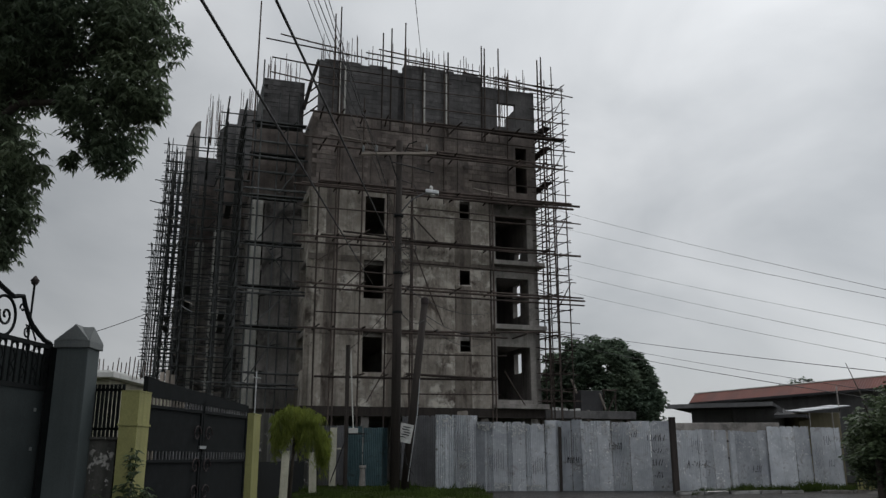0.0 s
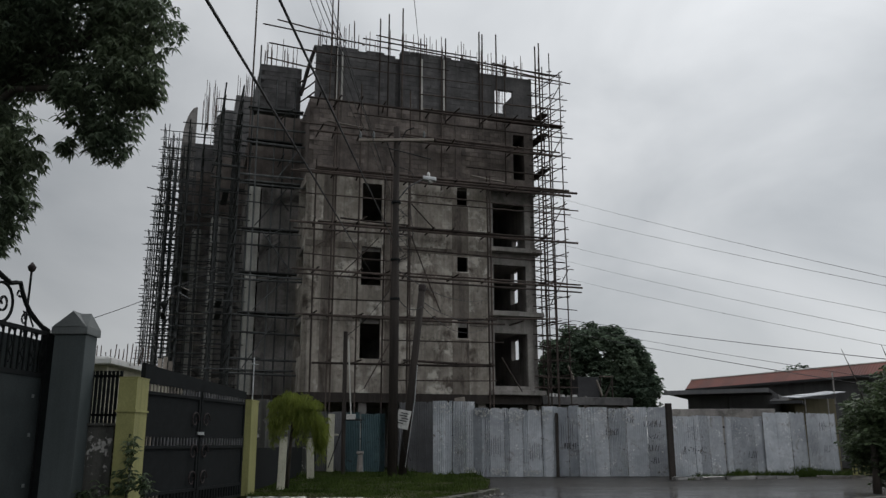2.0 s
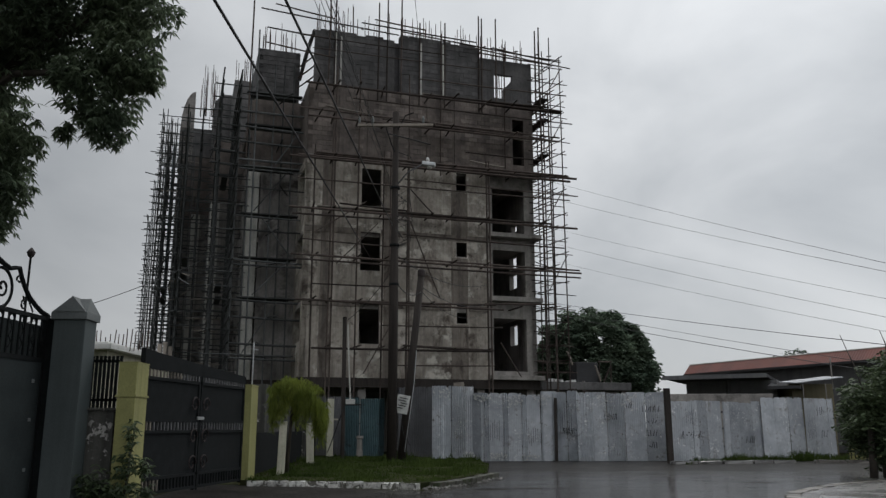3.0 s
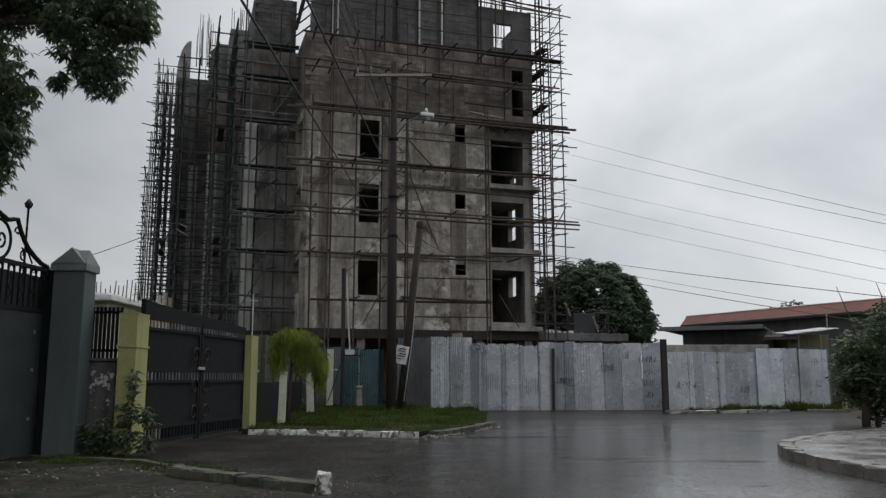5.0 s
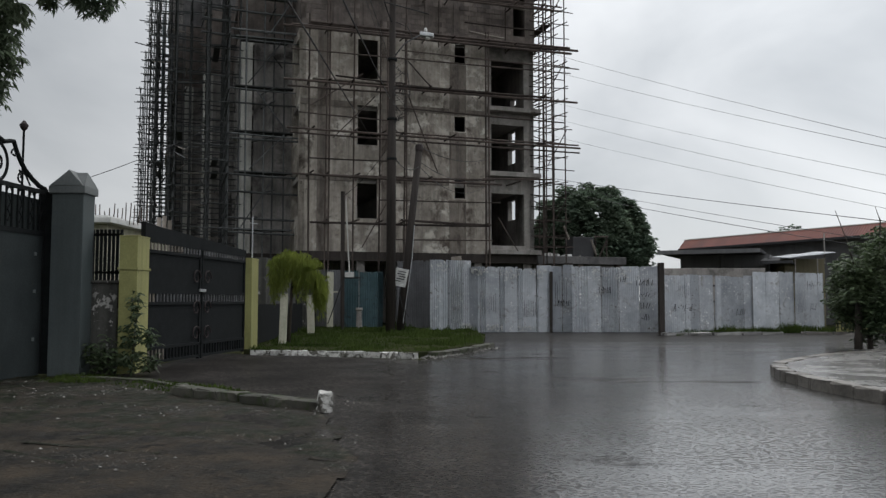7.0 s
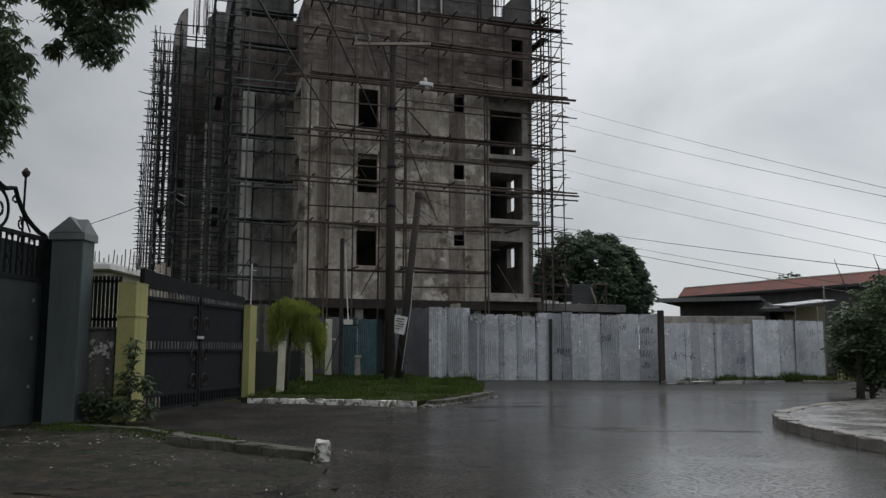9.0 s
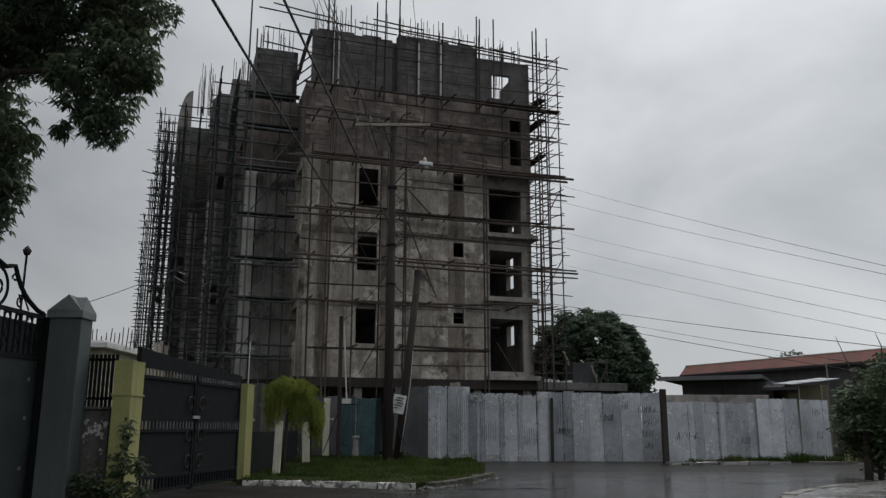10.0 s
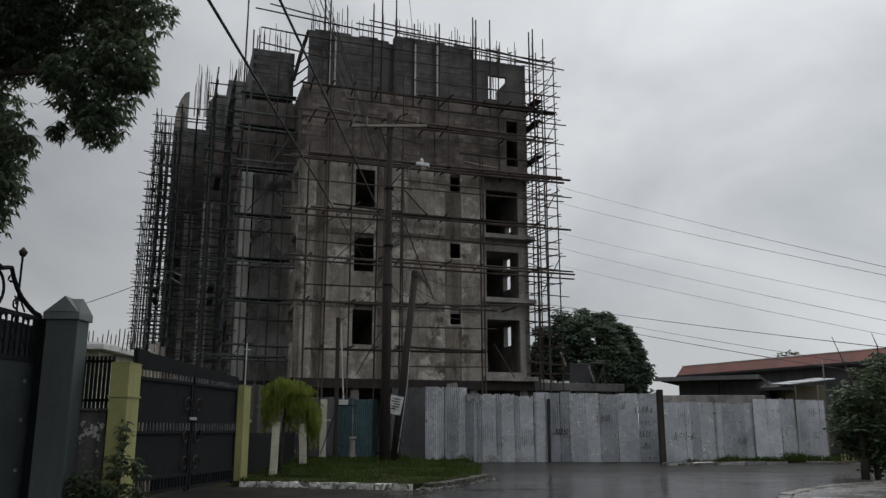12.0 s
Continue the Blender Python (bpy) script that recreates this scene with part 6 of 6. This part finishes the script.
fl = []
rt = random.Random(52)
for _ in range(70):
    fl.append((9.05 + rt.uniform(-2.4, 2.4), 50 + rt.uniform(-1.0, 1.2), rt.uniform(2.8, 6.6), 0.7, 0.6, 0.6))
while len(fl) < 370:
    a, k = rt.uniform(0, 6.28), rt.uniform(-0.35, 1)
    w_ = math.sqrt(1 - k * k) * rt.uniform(0.78, 1.06)
    x, y = 9.05 + 3.35 * w_ * math.cos(a), 50 + 3.0 * w_ * math.sin(a)
    if math.sin(a) > 0.5:
        continue
    q_ = rt.uniform(0.32, 0.62)
    fl.append((x, y, 4.45 + 3.45 * k * rt.uniform(0.82, 1.05), q_, q_, q_ * 0.75))
for x, z, q_ in ((12.35, 4.3, 0.5), (11.9, 5.7, 0.45), (11.3, 6.75, 0.5), (10.2, 7.7, 0.55), (8.75, 8.0, 0.5), (7.4, 7.8, 0.55), (6.2, 6.9, 0.5), (12.5, 3.2, 0.4)):
    fl.append((x, 49.6, z, q_, q_, q_ * 0.75))
tree("broadleaf_tree", "rounded dark green broadleaf tree beyond the fence", None, [(9, 50.3, 0), (9.1, 50.3, 2), (9.0, 50.3, 4.5)], 0.3, 0.16, [([(9, 50.2, 2.5), (7.6, 49.8, 4.2), (6.8, 49.6, 5.2)], 0.12), ([(9, 50.2, 2.8), (10.6, 50, 4.4), (11.4, 50, 5.0)], 0.12)], fl, 110, (0.25, 0.13, 0.35, 4, 0.4), 42, FARLEAF)

hl = []
for _ in range(110):
    x, y = rt.uniform(8.3, 13.0), rt.uniform(17.0, 19.8)
    x = max(x, 0.472 * y + 0.25 + rt.uniform(0, 0.3))
    z = rt.uniform(0.7, 1.55 + min(1.15, (x - 0.475 * y) * 0.9))
    hl.append((x, y, max(0.75, z), rt.uniform(0.28, 0.45), 0.4, rt.uniform(0.25, 0.4)))
for _ in range(10):
    hl.append((rt.uniform(9.1, 12.0), rt.uniform(16.9, 18.0), rt.uniform(0.3, 0.8), 0.35, 0.35, 0.3))
for _ in range(26):
    hl.append((rt.uniform(8.35, 9.2), rt.uniform(16.55, 17.0), rt.uniform(0.45, 2.3), rt.uniform(0.2, 0.34), 0.25, rt.uniform(0.2, 0.3)))
tree("corner_bush", "overgrown dark green bush at the pavement's edge", None, [(8.55, 16.9, 0.1), (8.6, 16.95, 0.8), (8.7, 17.1, 1.6)], 0.085, 0.05, [([(8.85, 17.0, 0.1), (8.9, 17.1, 1.0), (9.3, 17.3, 1.9)], 0.06), ([(9.6, 17.1, 0.1), (9.5, 17.2, 1.0), (9.3, 17.3, 1.8)], 0.05), ([(8.7, 17.1, 1.5), (8.5, 17.1, 2.3), (8.3, 17.2, 3.0)], 0.02), ([(9.2, 17.2, 1.8), (9.3, 17.3, 2.8), (9.2, 17.3, 3.1)], 0.02)], hl, 200, (0.12, 0.06, 0.35, 4, 0.3), 43, HEDGE)

wl_ = [(-3.5, 19.0, 2.16, 0.42, 0.4, 0.16), (-3.15, 19.0, 2.0, 0.34, 0.4, 0.18), (-3.85, 19.0, 2.02, 0.24, 0.4, 0.16)]
rw_ = random.Random(61)
for _ in range(56):  # hanging tresses round the dome
    x_ = rw_.uniform(-4.0, -2.72)
    top_ = 2.13 - 0.75 * (x_ + 3.45) ** 2
    len_ = rw_.uniform(0.15, 0.55) + 0.16 * max(0, x_ + 3.3)
    wl_.append((x_, rw_.uniform(18.7, 19.3), top_ - len_, 0.055, 0.07, len_))
tree("weeping_shrub", "yellow-green weeping shrub over the lawn posts", None, [(-3.6, 19.2, 0.1), (-3.55, 19.15, 0.9), (-3.5, 19.1, 1.7)], 0.05, 0.03, [([(-3.5, 19.1, 1.4), (-3.1, 19.0, 1.8), (-2.9, 19.0, 1.5)], 0.02)], wl_, 520, (0.13, 0.011, 1.7, 8, 0.1), 44, WEEP)

cl = [(-4.55, 12.1, 0.95, 0.12, 0.12, 0.3), (-4.6, 12.15, 0.5, 0.2, 0.15, 0.3), (-4.35, 12.1, 0.55, 0.25, 0.15, 0.16), (-4.75, 12.1, 0.22, 0.4, 0.2, 0.2), (-5.1, 12.2, 0.3, 0.3, 0.15, 0.35), (-4.5, 12.05, 1.15, 0.05, 0.06, 0.15), (-4.3, 12.0, 0.2, 0.25, 0.15, 0.15)]
tree("gateside_bush", "leafy green creeper at the foot of the column", None, [(-4.6, 12.15, 0.0), (-4.57, 12.2, 0.6), (-4.54, 12.25, 1.15)], 0.018, 0.008, [], cl, 420, (0.1, 0.04, 0.5, 4, 0.2), 45, HEDGE)

# ---- houses beyond the fence ----
grey = thing("grey_house", "low dark house with wide wet roof slabs", "house")
part("wall", prism([(10.6, 36.4), (13.9, 34.7), (15.5, 38.0), (12.2, 39.7)], 0, 3.07), HOUSEGREY, grey)
part("roof_slab", prism([(9.09, 34.5), (12.7, 32.65), (14.9, 37.2), (11.37, 39.0)], 3.07, 3.19), DARKROOF, grey, "dark wet roof slab")
slope = prism([(12.7, 32.65), (13.75, 32.12), (16.0, 36.7), (14.9, 37.2)], 3.07, 3.19)
for v in slope.verts:
    if (v.co - Vector((13.3, 34.5, 3.1))).dot(Vector((0.889, -0.458, 0))) > 0.25:
        v.co.z -= 0.5
part("roof_slab", slope, DARKROOF, grey, "dark wet roof slab")
part("fascia", prism([(9.07, 34.49), (12.7, 32.62), (12.7, 32.65), (9.09, 34.52)], 3.03, 3.2), HOUSEGREY, grey)
part("pilaster", box(12.05, 12.2, 35.35, 35.5, 0, 3.07), HOUSEGREY, grey)
solid("boundary_wall", box(8.35, 12.2, 30.9, 31.1, 0, 2.32, bevel=0.02), SLAB, "stained concrete wall behind the sheet fence", "wall")
red = thing("red_roofed_house", "grey house with a long red sheet roof", "house")
ra, rb = Vector((13.01, 45.0, 0)), Vector((19.9, 31.8, 0))
rway = (rb - ra).normalized()
rm = Matrix.Translation(ra) @ Matrix.Rotation(math.atan2(rway.y, rway.x), 4, "Z")
red.matrix_basis = rm
rl = (rb - ra).length
part("wall", box(0.5, rl, 0.5, 6.2, 0, 3.88), HOUSEGREY, red)
solid("ochre_shed", box(14.3, 16.0, 34.2, 36.5, 0, 2.85, bevel=0.02), HOUSEYELLOW, "ochre painted shed beside the dark house", "shed")
nsh = 18
ridge_sheet = bmesh.new()
wv = []
for i in range(13):
    x = i / 12 * (rl / nsh)
    h_ = 0.02 * (i % 2)
    wv.append([ridge_sheet.verts.new((x, yy, zz + h_ + dz)) for yy, zz in ((0.0, 3.92), (0.46, 4.42)) for dz in (0, -0.02)])
for a, b in zip(wv, wv[1:]):
    for i, j in ((0, 2), (2, 3), (3, 1), (1, 0)):
        ridge_sheet.faces.new((a[i], b[i], b[j], a[j]))
rsheet = linked("roof_sheet", ridge_sheet, REDROOF)
for i in range(nsh):
    part("roof_sheet", rsheet, REDROOF, red, m=pose(i * rl / nsh, 0, 0))
part("rear_roof", prism([(0.48, 4.32), (6.9, 3.6), (6.9, 3.7), (0.48, 4.42)], 0.1, rl), REDROOF, red, m=pose(0, 0, 0, 90, 0, 90))
part("fascia", box(0.0, rl, -0.03, 0.02, 3.82, 3.93), DARKROOF, red)
part("ridge_cap", tube([(0, 0.47, 4.44), (rl, 0.47, 4.44)], 0.035, sides=8), PALE, red, "pale weathered ridge strip")
for x in (2.5, 5.2, 7.8, 10.4):
    part("window", pierced(x, x + 1.1, 1.2, 2.5, 0.06, [(x + 0.06, x + 0.52, 1.26, 2.44), (x + 0.58, x + 1.04, 1.26, 2.44)], at=0.74), WHITEEDGE, red)
aw = thing("sheet_awning", "pale corrugated awning on thin posts", "awning", m=pose(13.95, 33.4, 0))
for i in range(4):
    part("sheet", box(i * 0.48, i * 0.48 + 0.47, -0.5, 1.2, 0, 0.03), ZINC, aw, m=pose(0, 0, 2.84 + 0.012 * (i % 2), 4, -6.5, 0))
for x in (0.3, 1.2, 2.0):
    part("post", tube([(x, -0.4, 0), (x, -0.4, 2.8)], 0.025), SLAB, aw)
part("vent_pipe", tube([(1.68, 0, 2.6), (1.68, 0, 3.85)], 0.03), SLAB, aw)
lowrail = thing("iron_railing", "low dark iron railing with yellow boards", "railing")
for i in range(22):
    x = 13.2 + i * 0.13
    rod("baluster", (x, 27.4, 0.1), (x, 27.4, 1.5), 0.018, IRON, lowrail)
rod("rail", (13.1, 27.4, 1.45), (16.2, 27.4, 1.45), 0.025, IRON, lowrail)
for i in range(9):
    part("board", box(13.2 + i * 0.3, 13.44 + i * 0.3, 27.5, 27.54, 0.05, 0.55), YELLOW, lowrail)
part("backing", box(14.3, 18.0, 28.2, 28.3, 0, 1.9), IRON, lowrail)
rooft = []
for k in range(8):
    rooft.append((20.2 + k * 0.26, 50.5, 5.25 + 0.07 * k + rt.uniform(-0.15, 0.15), 0.34, 0.3, 0.22))
tree("distant_treetop", "sparse treetop showing over the red roof", None, [(21.3, 50.6, 0), (21.3, 50.6, 5.2)], 0.15, 0.08, [], rooft, 34, (0.26, 0.12, 0.2, 3, 0.3), 46, FARLEAF)

# far wooded rim that closes the place
r_ = random.Random(61)
spots = []
for _ in range(2600):
    a = r_.uniform(0, 6.283)
    if abs(((a - 1.57 + 3.1416) % 6.283) - 3.1416) < 0.62:
        continue
    spots.append((150 * math.cos(a), 150 * math.sin(a), r_.uniform(0, 1) ** 1.5 * 7.0))
vf, ff = leaves(spots, 3.2, 2.2, 0.2, 3, r_)
me = bpy.data.meshes.new("far_woods")
me.from_pydata(vf, [], ff)
me.materials.append(FARLEAF)
tagged(new("far_woods", me), "distant woods round the neighbourhood", "woods", kind="stuff")
